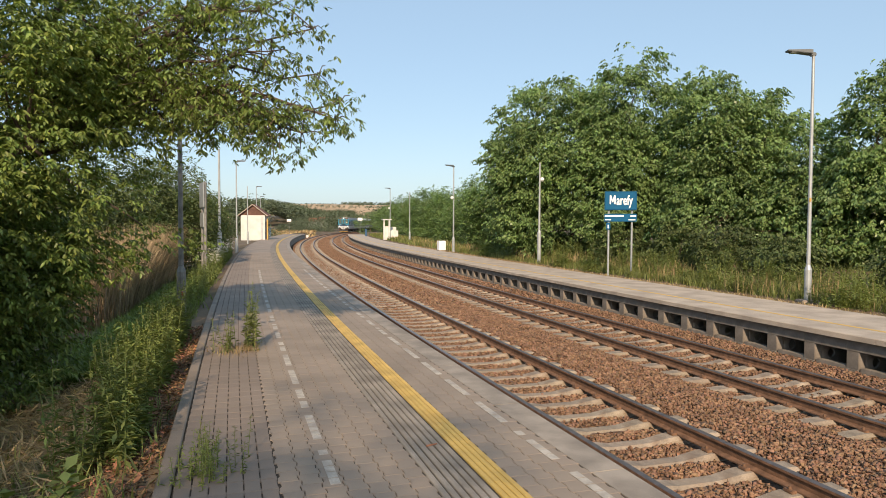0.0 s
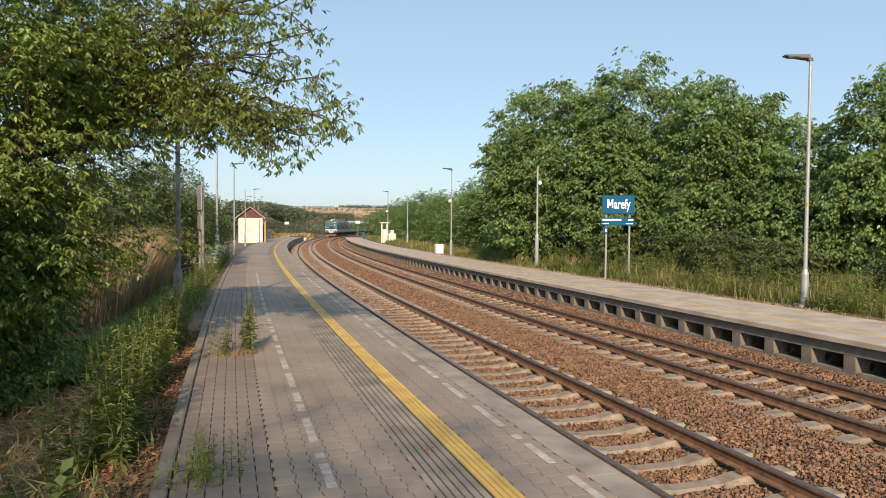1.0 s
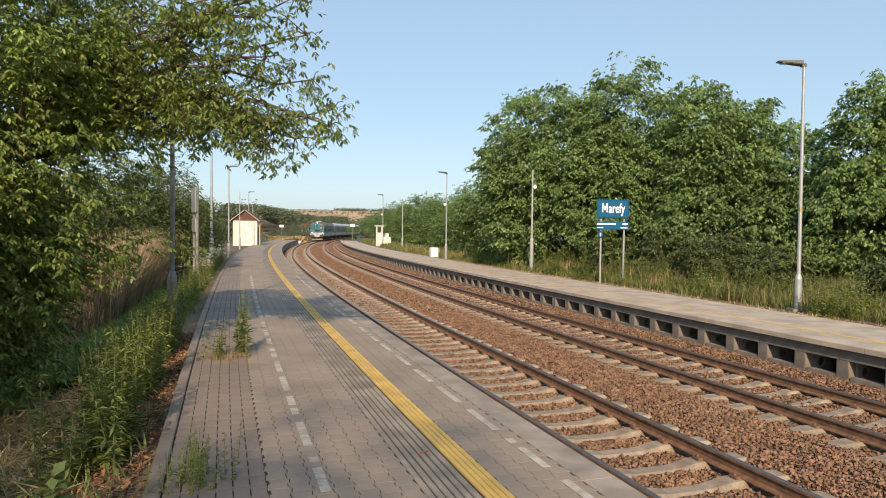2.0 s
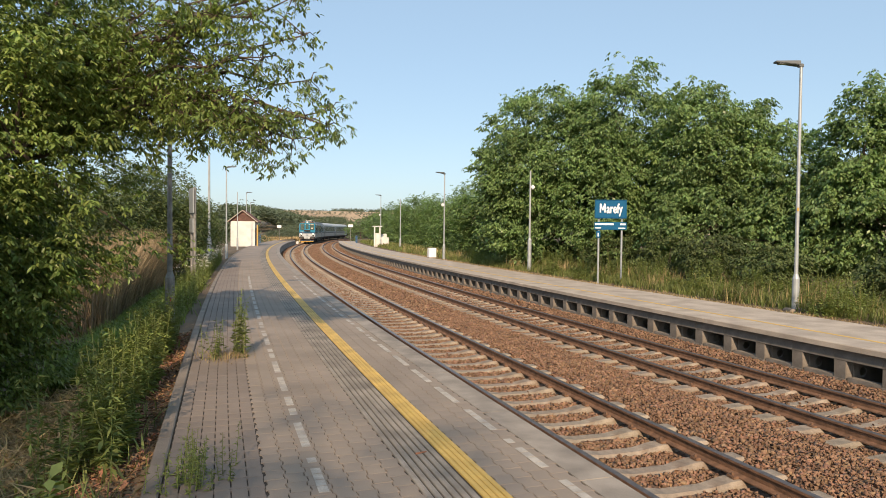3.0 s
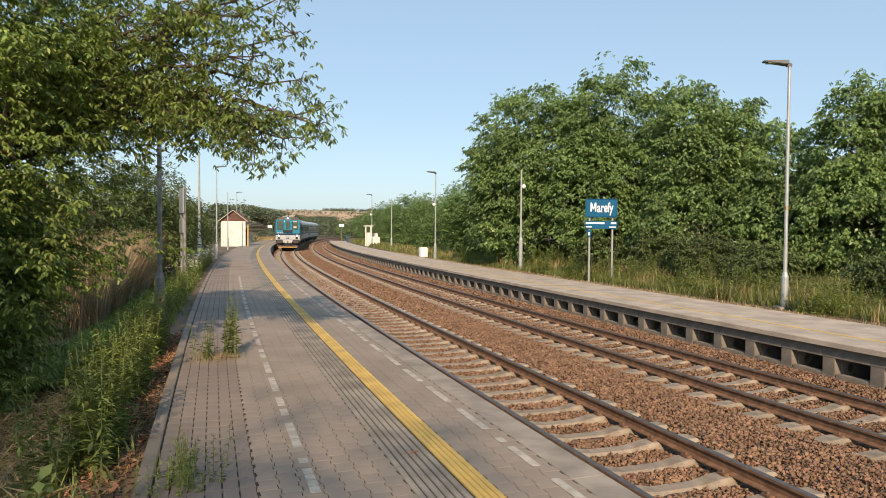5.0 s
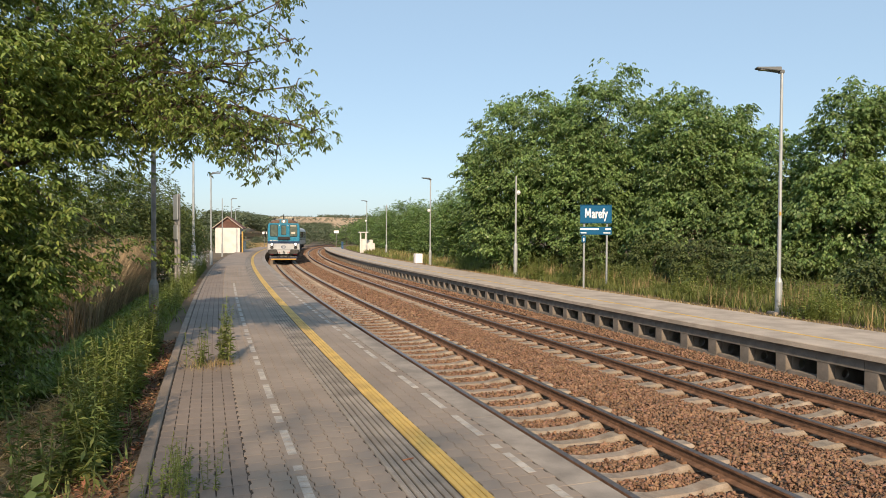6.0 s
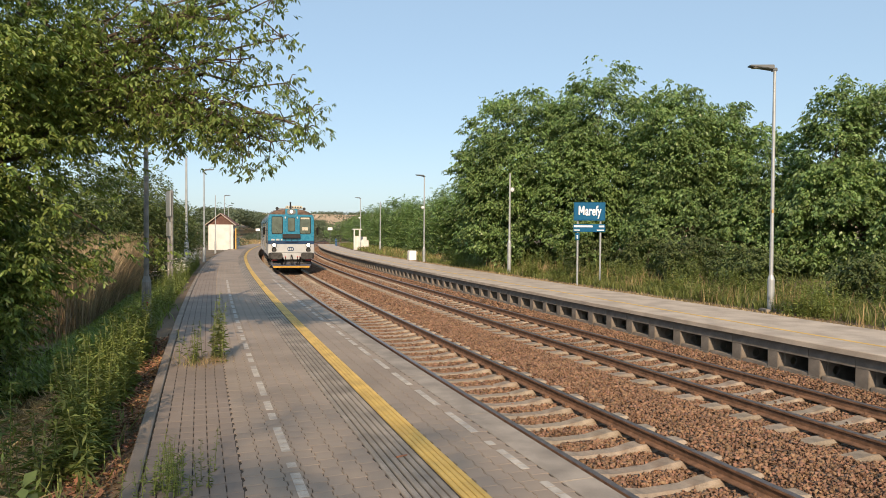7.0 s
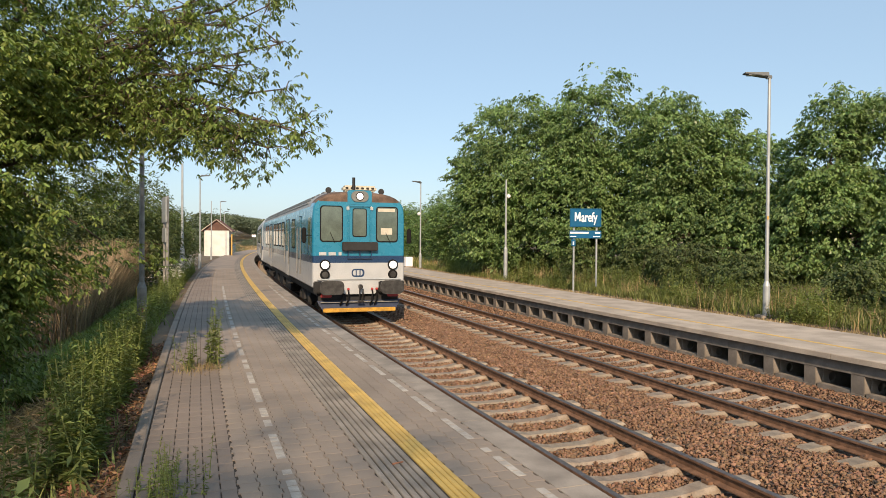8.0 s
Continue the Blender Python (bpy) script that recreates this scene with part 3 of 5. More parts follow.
def compound_leaves(name, centres, per, spread, size, material, parent, rng, droop=0.6, leaflets=5, out=None, aspect=0.38, fine=True, hang=0.45):
    """Pinnate leaves: leaflets hanging in pairs along short stalks round the twig ends."""
    n = len(centres) * per
    c = np.repeat(centres, per, axis=0) + rng.normal(0, 1, (n, 3)) * np.array(spread)
    a = rng.uniform(0, 2 * math.pi, n)
    if out is not None:
        a = np.repeat(np.arctan2(out[:, 1], out[:, 0]), per) + rng.normal(0, 0.9, n)
    d = np.stack([np.cos(a), np.sin(a), rng.normal(-droop, 0.3, n)], -1)
    d /= np.linalg.norm(d, axis=1)[:, None]
    side = np.stack([-np.sin(a), np.cos(a), rng.normal(0, 0.25, n)], -1)
    scale = size * rng.uniform(0.65, 1.25, n)
    quads = []
    for k in range(leaflets):
        pair, end = k // 2, k == leaflets - 1
        sgn = 0.0 if end else (1.0 if k % 2 else -1.0)
        along = 0.35 + 0.42 * pair if not end else 0.35 + 0.42 * (leaflets // 2)
        p = c + d * (scale * along)[:, None]
        e = d * (1.0 if end else 0.55) + side * sgn * 0.85 + np.array([0, 0, -hang]) + rng.normal(0, 0.22, (n, 3))
        e /= np.linalg.norm(e, axis=1)[:, None]
        w = np.cross(e, np.array([0, 0, 1.0]) + rng.normal(0, 0.35, (n, 3)))
        w /= np.linalg.norm(w, axis=1)[:, None] + 1e-9
        u = np.cross(w, e)
        L = (scale * rng.uniform(0.8, 1.15, n))[:, None]
        W = L * aspect * 0.5
        if fine:
            l1, l2 = p + e * L * 0.28 + w * W * 0.9 + u * W * 0.3, p + e * L * 0.68 + w * W * 0.72 + u * W * 0.2
            r1, r2 = p + e * L * 0.28 - w * W * 0.9 + u * W * 0.3, p + e * L * 0.68 - w * W * 0.72 + u * W * 0.2
            tip = p + e * L - u * W * 0.25
            quads.append(np.stack([p, l1, l2, tip, r2, r1], 1))
        else:
            quads.append(np.stack([p, p + e * L * 0.45 + w * W + u * W * 0.35, p + e * L, p + e * L * 0.45 - w * W + u * W * 0.35], 1))
    v = np.concatenate(quads)
    m = len(v)
    if fine:
        q = np.array([(0, 1, 2, 3), (0, 3, 4, 5)])[None] + (np.arange(m) * 6)[:, None, None]
    else:
        q = np.arange(m * 4).reshape(-1, 4)
    return fast_mesh(name, v.reshape(-1, 3), q.reshape(-1, 4), material, parent)


def blob_tips(blobs, count, rng, shell=0.72):
    """Twig ends through the outer part of a crown made of ellipsoids (centre, radii)."""
    vol = np.array([b[3] * b[4] * b[5] for b in blobs]) ** 0.67
    pick = rng.choice(len(blobs), count, p=vol / vol.sum())
    d = rng.normal(0, 1, (count, 3))
    d /= np.linalg.norm(d, axis=1)[:, None]
    r = shell + (1 - shell) * rng.random(count) ** 0.6
    r *= 1 + rng.normal(0, 0.05, count)
    b = np.array(blobs)[pick]
    return b[:, :3] + d * r[:, None] * b[:, 3:6], d


def clump_tips(blobs, count, rng, shell, clumps, size):
    """Twig ends gathered in flat tiers over a crown, with a thinner filling inside."""
    c, d = blob_tips(blobs, clumps, rng, shell)
    k = rng.integers(0, clumps, count)
    p = c[k] + rng.normal(0, 1, (count, 3)) * np.array([size, size, size * 0.42])
    p[:, 2] -= ((p - c[k])[:, :2] ** 2).sum(1) / size * 0.15
    fill, fd = blob_tips(blobs, int(count * 0.6), rng, shell * 0.85)
    return np.concatenate([p, fill]), np.concatenate([d[k], fd])


def limb(points, r0, r1, bm, n=7):
    for i in range(len(points) - 1):
        k0, k1 = i / (len(points) - 1), (i + 1) / (len(points) - 1)
        rod(points[i], points[i + 1], r0 + (r1 - r0) * k0, r0 + (r1 - r0) * k1, n, bm)
    return bm


def bent(a, b, rng, sag=0.0, k=5, jitter=0.06):
    a, b = Vector(a), Vector(b)
    out = []
    ln = (b - a).length
    for i in range(k + 1):
        t = i / k
        p = a.lerp(b, t)
        if 0 < i < k:
            p += Vector((rng.normal(0, jitter), rng.normal(0, jitter), rng.normal(0, jitter))) * ln
        p.z += sag * math.sin(math.pi * t) * ln
        out.append(p)
    return out


def tree(name, foot, blobs, tips, per, leaf, material, label, seed, trunk=0.18, spread=0.28, droop=0.5, shell=0.7, twigs=14, group="", aspect=0.45, leaflets=0, fine=False, clumps=0, tier=0.4):
    rng = np.random.default_rng(seed)
    root = tagged(empty(name), label, "tree" if "tree" in name else "shrub", group)
    bm = bmesh.new()
    big = sorted(blobs, key=lambda b: -b[3] * b[4] * b[5])
    top = Vector(big[0][:3])
    foot = Vector(foot)
    fork = foot.lerp(top, 0.45)
    limb(bent(foot, fork, rng, 0, 4, 0.03), trunk, trunk * 0.75, bm, 9)
    for b in big:
        limb(bent(fork, b[:3], rng, 0.05), trunk * 0.55, trunk * 0.18, bm)
    ends, _ = blob_tips(blobs, twigs, rng, 0.5)
    for e in ends:
        near = min(big, key=lambda b: (Vector(b[:3]) - Vector(e)).length)
        limb(bent(near[:3], e, rng, 0.04, 3), trunk * 0.16, 0.008, bm, 5)
    part("trunk", bm, M_BARK, root, "rough grey-brown bark")
    if clumps:
        places, out = clump_tips(blobs, tips, rng, shell, clumps, tier)
    else:
        places, out = blob_tips(blobs, tips, rng, shell)
    if leaflets:
        compound_leaves("crown", places, per, (spread, spread, spread * 0.6), leaf, material, root, rng, droop, leaflets, out, aspect, fine, droop * 0.7)
    else:
        leaf_cloud("crown", places, per, (spread, spread, spread * 0.6), leaf, material, root, rng, droop, aspect, out)
    return root


def build_trees_right():
    lab = "dense green walnut tree standing in tall grass behind the platform"
    rows = [
        # foot, ellipsoids (centre, radii)
        ((7.6, 37.5, 0.2), [(6.2, 36.5, 5.9, 3.5, 3.2, 4.0), (4.3, 36.5, 5.2, 1.9, 2.0, 2.4), (4.4, 36.5, 3.4, 2.2, 2.4, 2.8), (8.0, 36.4, 6.3, 2.7, 2.6, 3.0), (6.4, 36, 1.6, 3.0, 2.2, 1.6)], 2200),
        ((10.3, 34.5, 0.2), [(9.6, 34, 6.4, 2.7, 2.8, 4.0), (8.6, 34, 4.2, 2.8, 2.6, 3.0), (11.6, 33.5, 4.4, 2.8, 2.6, 3.2), (10, 32.6, 1.8, 3.4, 1.8, 1.8)], 1900),
        ((13.2, 31.5, 0.2), [(12.2, 31, 5.7, 2.0, 2.4, 3.4), (13.8, 30.6, 5.0, 2.3, 2.5, 3.1), (12.6, 29.6, 2.2, 3.2, 1.9, 2.2)], 1600),
        ((15.5, 28.5, 0.2), [(15.2, 28.5, 3.9, 1.9, 2.2, 2.9), (16.0, 27.5, 2.4, 2.2, 2.2, 2.3), (14.2, 27.6, 1.6, 2.0, 1.6, 1.6)], 1100),
        ((17.0, 25.5, 0.2), [(16.4, 25.4, 5.1, 1.1, 1.3, 2.9), (16.4, 25, 2.6, 2.2, 1.9, 2.4), (18.4, 25, 4.8, 2.0, 2.0, 3.0)], 1200),
        ((19.5, 22.5, 0.2), [(19.4, 22.4, 3.8, 2.2, 2.2, 3.4), (18.0, 22.3, 1.8, 2.0, 1.8, 1.8)], 800),
    ]
    for i, (foot, blobs, tips) in enumerate(rows):
        tree("walnut_tree", foot, blobs, int(tips * 0.8), 9, 0.15, M_LEAF, lab, 20 + i, 0.2, 0.19, 0.75, 0.7, 16, "trees behind the far platform", 0.56, 5, clumps=int(tips * 0.3), tier=0.22)
    # low growth in front of the trees
    rng = np.random.default_rng(44)
    for i in range(9):
        x, y, _ = at(12.0 + i * 3.4, 12.6 + rng.uniform(-0.4, 0.5))
        r = rng.uniform(0.65, 1.1)
        tree("low_shrub", (x, y, 0.0), [(x, y, r * 0.8, r * 1.3, r, r), (x + rng.uniform(-0.8, 0.8), y + 0.6, r * 1.1, r, r, r)], 150, 9, 0.13, M_LEAF_SHADED, "low green shrub at the foot of the walnut trees", 160 + i, 0.05, 0.16, 0.6, 0.6, 5, "shrubs under the walnut trees", 0.5, 5)
    lab = "green roadside shrub in the row behind the far platform"
    rows = [
        ((4.2, 48, 0.2), [(4.2, 48, 2.8, 2.6, 2.4, 2.8), (3.1, 49, 2.1, 1.9, 2.0, 2.4)], 600),
        ((2.4, 58, 0.2), [(2.5, 58, 2.7, 2.5, 2.4, 3.0), (1.2, 59, 2.0, 1.8, 2.0, 2.6)], 480),
        ((0.9, 68, 0.2), [(0.9, 68, 2.6, 2.5, 2.4, 3.1), (-0.6, 69.5, 2.4, 1.5, 1.8, 2.8)], 460),
        ((-1.0, 78, 0.2), [(-1.0, 78.5, 3.0, 2.6, 2.6, 3.4), (-2.4, 79, 2.2, 1.6, 1.8, 2.5)], 440),
        ((-2.6, 89, 0.2), [(-2.8, 90, 3.2, 2.4, 2.6, 3.6), (-4.2, 90, 2.4, 1.6, 1.8, 2.8)], 400),
        ((-5.4, 99, 0.2), [(-5.6, 100, 2.9, 2.8, 3.0, 3.6)], 360),
        ((-8.0, 112, 0.2), [(-8.4, 114, 2.4, 3.6, 3.4, 3.0)], 340),
        ((-16.0, 148, 0.0), [(-16.5, 149, 2.2, 3.2, 2.8, 2.8), (-12.5, 148, 2.6, 2.8, 2.6, 3.2)], 320),
        ((-9.0, 135, 0.2), [(-9.4, 137, 2.4, 4.4, 4.0, 3.4)], 340),
    ]
    for i, (foot, blobs, tips) in enumerate(rows):
        tree("roadside_shrub", foot, blobs, int(tips * 1.1), 8, 0.16, M_LEAF, lab, 60 + i, 0.12, 0.2, 0.3, 0.6, 8, "shrubs behind the far platform", 0.5, 5, clumps=int(tips * 0.16), tier=0.42)


def build_trees_left():
    lab = "leafy box elder tree reaching over the platform edge"
    tree("box_elder_tree", (-7.6, 8.2, -0.95),
         [(-6.6, 8.4, 4.2, 2.4, 2.4, 2.3), (-5.4, 8.8, 2.9, 1.7, 2.0, 1.9), (-6.4, 8.0, 1.6, 1.6, 1.9, 1.6), (-7.2, 9.0, 0.5, 2.0, 2.0, 1.3),
          (-5.3, 9.6, 5.1, 1.2, 1.4, 1.1), (-6.8, 8.4, 0.5, 1.2, 1.4, 0.8), (-6.7, 9.4, 0.9, 1.6, 1.4, 1.2), (-6.3, 9.2, 1.7, 1.2, 1.4, 1.3), (-8.0, 10.6, 1.6, 1.8, 1.6, 2.0)],
         3700, 7, 0.078, M_LEAF_NEAR, lab, 5, 0.17, 0.10, 0.55, 0.55, 26, aspect=0.44, leaflets=5, fine=True, clumps=420, tier=0.24)
    # the overhanging bough
    rng = np.random.default_rng(12)
    bough = tagged(empty("box_elder_tree"), "box elder tree with a long leafy bough hanging over the platform", "tree")
    bm = bmesh.new()
    limb(bent((-7.9, 10.2, -0.9), (-7.0, 10.4, 3.0), rng, 0, 5, 0.03), 0.16, 0.11, bm, 9)
    ends = []
    for a, b, sag in (((-7.0, 10.4, 3.0), (-1.75, 9.0, 4.5), 0.03), ((-7.0, 10.4, 2.6), (-1.42, 9.2, 3.55), 0.06), ((-4.0, 9.6, 3.8), (-1.45, 9.0, 3.3), 0.06), ((-7.0, 10.4, 3.0), (-2.0, 9.4, 5.6), 0.02),
                      ((-7.0, 10.4, 3.0), (-2.2, 8.8, 3.3), 0.08), ((-7.0, 10.4, 2.8), (-3.6, 9.2, 3.6), 0.05), ((-7.0, 10.4, 3.0), (-3.2, 9.6, 4.3), 0.05), ((-7.0, 10.4, 3.0), (-1.7, 9.2, 3.95), 0.05), ((-4.5, 9.6, 3.9), (-2.25, 9.0, 3.05), 0.06), ((-4.8, 9.6, 3.7), (-2.85, 9.0, 3.3), 0.05), ((-4.2, 9.6, 3.9), (-1.9, 9.0, 3.12), 0.06), ((-7.0, 10.4, 3.0), (-3.6, 9.0, 5.0), 0.03), ((-7.0, 10.4, 2.8), (-4.2, 9.0, 3.8), 0.05),
                      ((-7.0, 10.4, 3.0), (-1.9, 9.0, 5.0), 0.03), ((-7.0, 10.4, 3.0), (-1.95, 9.1, 5.35), 0.03), ((-6.0, 10.0, 3.6), (-2.4, 9.0, 4.75), 0.03),
                      ((-6.0, 10.0, 3.6), (-2.7, 9.2, 5.3), 0.03), ((-6.0, 10.0, 3.4), (-2.3, 9.0, 4.2), 0.04), ((-6.0, 10.0, 3.4), (-3.1, 9.0, 4.75), 0.04)):
        pts = bent(a, b, rng, sag, 9, 0.018)
        limb(pts, 0.055, 0.008, bm, 6)
        for i in range(2, 10):
            for _ in range(6):
                p = pts[i] + Vector((rng.normal(-0.1, 0.34), rng.normal(0, 0.5), rng.normal(-0.1, 0.28))) * (1.1 - 0.065 * i)
                limb([pts[i], (pts[i] + p) / 2 + Vector((0, 0, 0.05)), p], 0.01, 0.004, bm, 4)
                ends.append(p)
    part("trunk", bm, M_BARK, bough, "thin grey-brown branches")
    compound_leaves("crown", np.array([tuple(e) for e in ends]), 8, (0.10, 0.10, 0.08), 0.072, M_LEAF_NEAR, bough, rng, 0.7, 5, None, 0.42)
    lab = "green scrub tree behind the dry reeds"
    rows = [((-13, 22, -0.9), [(-14.0, 23, 1.5, 2.4, 2.0, 2.2), (-12.9, 27, 1.5, 1.8, 2.0, 2.1)], 800),
            ((-14, 30, -0.9), [(-14.0, 30, 2.4, 2.6, 2.4, 2.6), (-12.2, 31, 1.6, 1.8, 1.8, 2.0), (-12.9, 33, 2.8, 1.4, 1.4, 2.2)], 900),
            ((-16.5, 38, -0.9), [(-16.4, 38, 2.4, 2.6, 2.4, 2.6), (-15, 40, 1.6, 2.2, 2.0, 2.2)], 600),
            ((-17.5, 48, -0.9), [(-18.0, 49, 1.8, 2.6, 2.4, 2.6)], 450),
            ((-21, 58, -0.9), [(-21.5, 59, 1.6, 2.6, 2.4, 2.4)], 420),
            ((-26, 72, -0.9), [(-27, 74, 1.8, 3.0, 2.6, 2.8)], 380),
            ((-16, 15, -0.9), [(-15.0, 16, 1.6, 2.4, 2.4, 2.4)], 450)]
    for i, (foot, blobs, tips) in enumerate(rows):
        tree("scrub_tree", foot, blobs, int(tips * 1.3), 26, 0.15, M_LEAF_SHADED, lab, 90 + i, 0.12, 0.2, 0.4, 0.55, 10, "scrub beside the near platform")
    # tall tree behind the viewer, whose thin shade lies over the near paving
    tree("poplar_tree", (0.5, -17.5, -0.9), [(-3.2, -16.6, 11.6, 2.0, 1.8, 1.3), (-0.9, -16.8, 12.2, 1.7, 1.6, 1.2), (-4.6, -16.2, 13.0, 1.6, 1.4, 0.8)], 170, 16, 0.16, M_LEAF_NEAR,
         "tall thin-crowned tree whose shade falls over the platform", 7, 0.2, 0.22, 0.6, 0.3, 20)


def build_trees_behind():
    # unseen trees added beside and behind the viewer; the row shades the thicket
    lab = "unseen dense box elder tree added to shade the thicket"
    rows = [((-10.5, 3.0, -0.9), [(-10.3, 3.0, 3.6, 2.6, 2.6, 2.9), (-9.4, 2.4, 1.2, 2.2, 2.2, 1.8)]),
            ((-12.0, -2.5, -0.9), [(-11.6, -2.5, 4.2, 3.0, 2.8, 3.4), (-9.6, -2.5, 4.6, 2.2, 2.2, 2.2)])]
    rows.append(((-8.0, -1.6, -0.9), [(-7.4, -1.2, 6.0, 2.6, 1.6, 1.7), (-5.7, -1.8, 5.7, 1.4, 1.5, 1.3), (-9.4, 0.2, 5.2, 2.0, 1.6, 1.6), (-4.0, -2.4, 4.8, 1.2, 1.2, 1.0)]))
    for i, (foot, blobs) in enumerate(rows):
        tree("box_elder_tree", foot, blobs, 800 if i < 2 else 1700, 9, 0.17, M_LEAF_NEAR, lab, 140 + i, 0.18, 0.24, 0.6, 0.4, 12, "trees beside the near platform")


def blades(name, s, o, z0, height, material, rng, width=0.012, lean=0.25, label="", category="grass", bend=True):
    """Grass blades or stalks at places (s, o)."""
    x, y, _ = at(s, o)
    n = len(s)
    z = (ground_z(s, o) if z0 is None else np.full(n, z0)) - 0.01
    h = height * rng.uniform(0.5, 1.25, n)
    a = rng.uniform(0, 2 * math.pi, n)
    d = np.stack([np.cos(a), np.sin(a), np.zeros(n)], -1)
    side = np.stack([-np.sin(a), np.cos(a), np.zeros(n)], -1) * (width * rng.uniform(0.6, 1.4, n))[:, None]
    p = np.stack([x, y, z], -1)
    le = (h * rng.uniform(0, lean * 2, n))[:, None]
    mid = p + d * le * 0.35 + np.array([0, 0, 1]) * (h * 0.55)[:, None]
    tip = p + d * le + np.array([0, 0, 1]) * h[:, None]
    v = np.stack([p - side, p + side, mid + side * 0.8, mid - side * 0.8, tip + side * 0.15, tip - side * 0.15], 1)
    q = np.array([(0, 1, 2, 3), (3, 2, 4, 5)])[None] + (np.arange(n) * 6)[:, None, None]
    return tagged(fast_mesh(name, v.reshape(-1, 3), q.reshape(-1, 4), material), label, category, kind="stuff")


def weeds(name, s, o, height, rng, material, label, z0=None, leaf=0.075, per=46, stem=0.005, aspect=0.3):
    """Upright leafy stalks, joined: stems and leaves of one patch of weeds."""
    x, y, _ = at(s, o)
    n = len(s)
    z = (ground_z(s, o) if z0 is None else np.full(n, z0)) - 0.01
    h = height * rng.uniform(0.55, 1.2, n)
    root = np.stack([x, y, z], -1)
    leanv = rng.normal(0, 0.10, (n, 2)) * h[:, None]
    tip = root + np.concatenate([leanv, h[:, None]], 1)
    k = per
    t = rng.random((n, k)) ** 0.8
    c = root[:, None] + (tip - root)[:, None] * t[..., None]
    a = rng.uniform(0, 2 * math.pi, (n, k))
    ln = leaf * (1.25 - 0.75 * t) * rng.uniform(0.6, 1.3, (n, k))
    d = np.stack([np.cos(a), np.sin(a), rng.normal(0.25, 0.35, (n, k))], -1)
    sd = np.stack([-np.sin(a), np.cos(a), rng.normal(0, 0.3, (n, k))], -1) * (ln * aspect * 0.5)[..., None]
    L = ln[..., None]
    lv = np.stack([c, c + d * L * 0.5 + sd, c + d * L - np.array([0, 0, 1]) * L * 0.25, c + d * L * 0.5 - sd], 2).reshape(-1, 3)
    sv = []
    for ang in (0.3, 1.9):
        e = np.array([math.cos(ang), math.sin(ang), 0]) * stem
        sv.append(np.stack([root - e, root + e, tip + e * 0.4, tip - e * 0.4], 1).reshape(-1, 3))
    v = np.concatenate([lv] + sv)
    return tagged(fast_mesh(name, v, np.arange(len(v)).reshape(-1, 4), material), label, "weeds", kind="stuff")


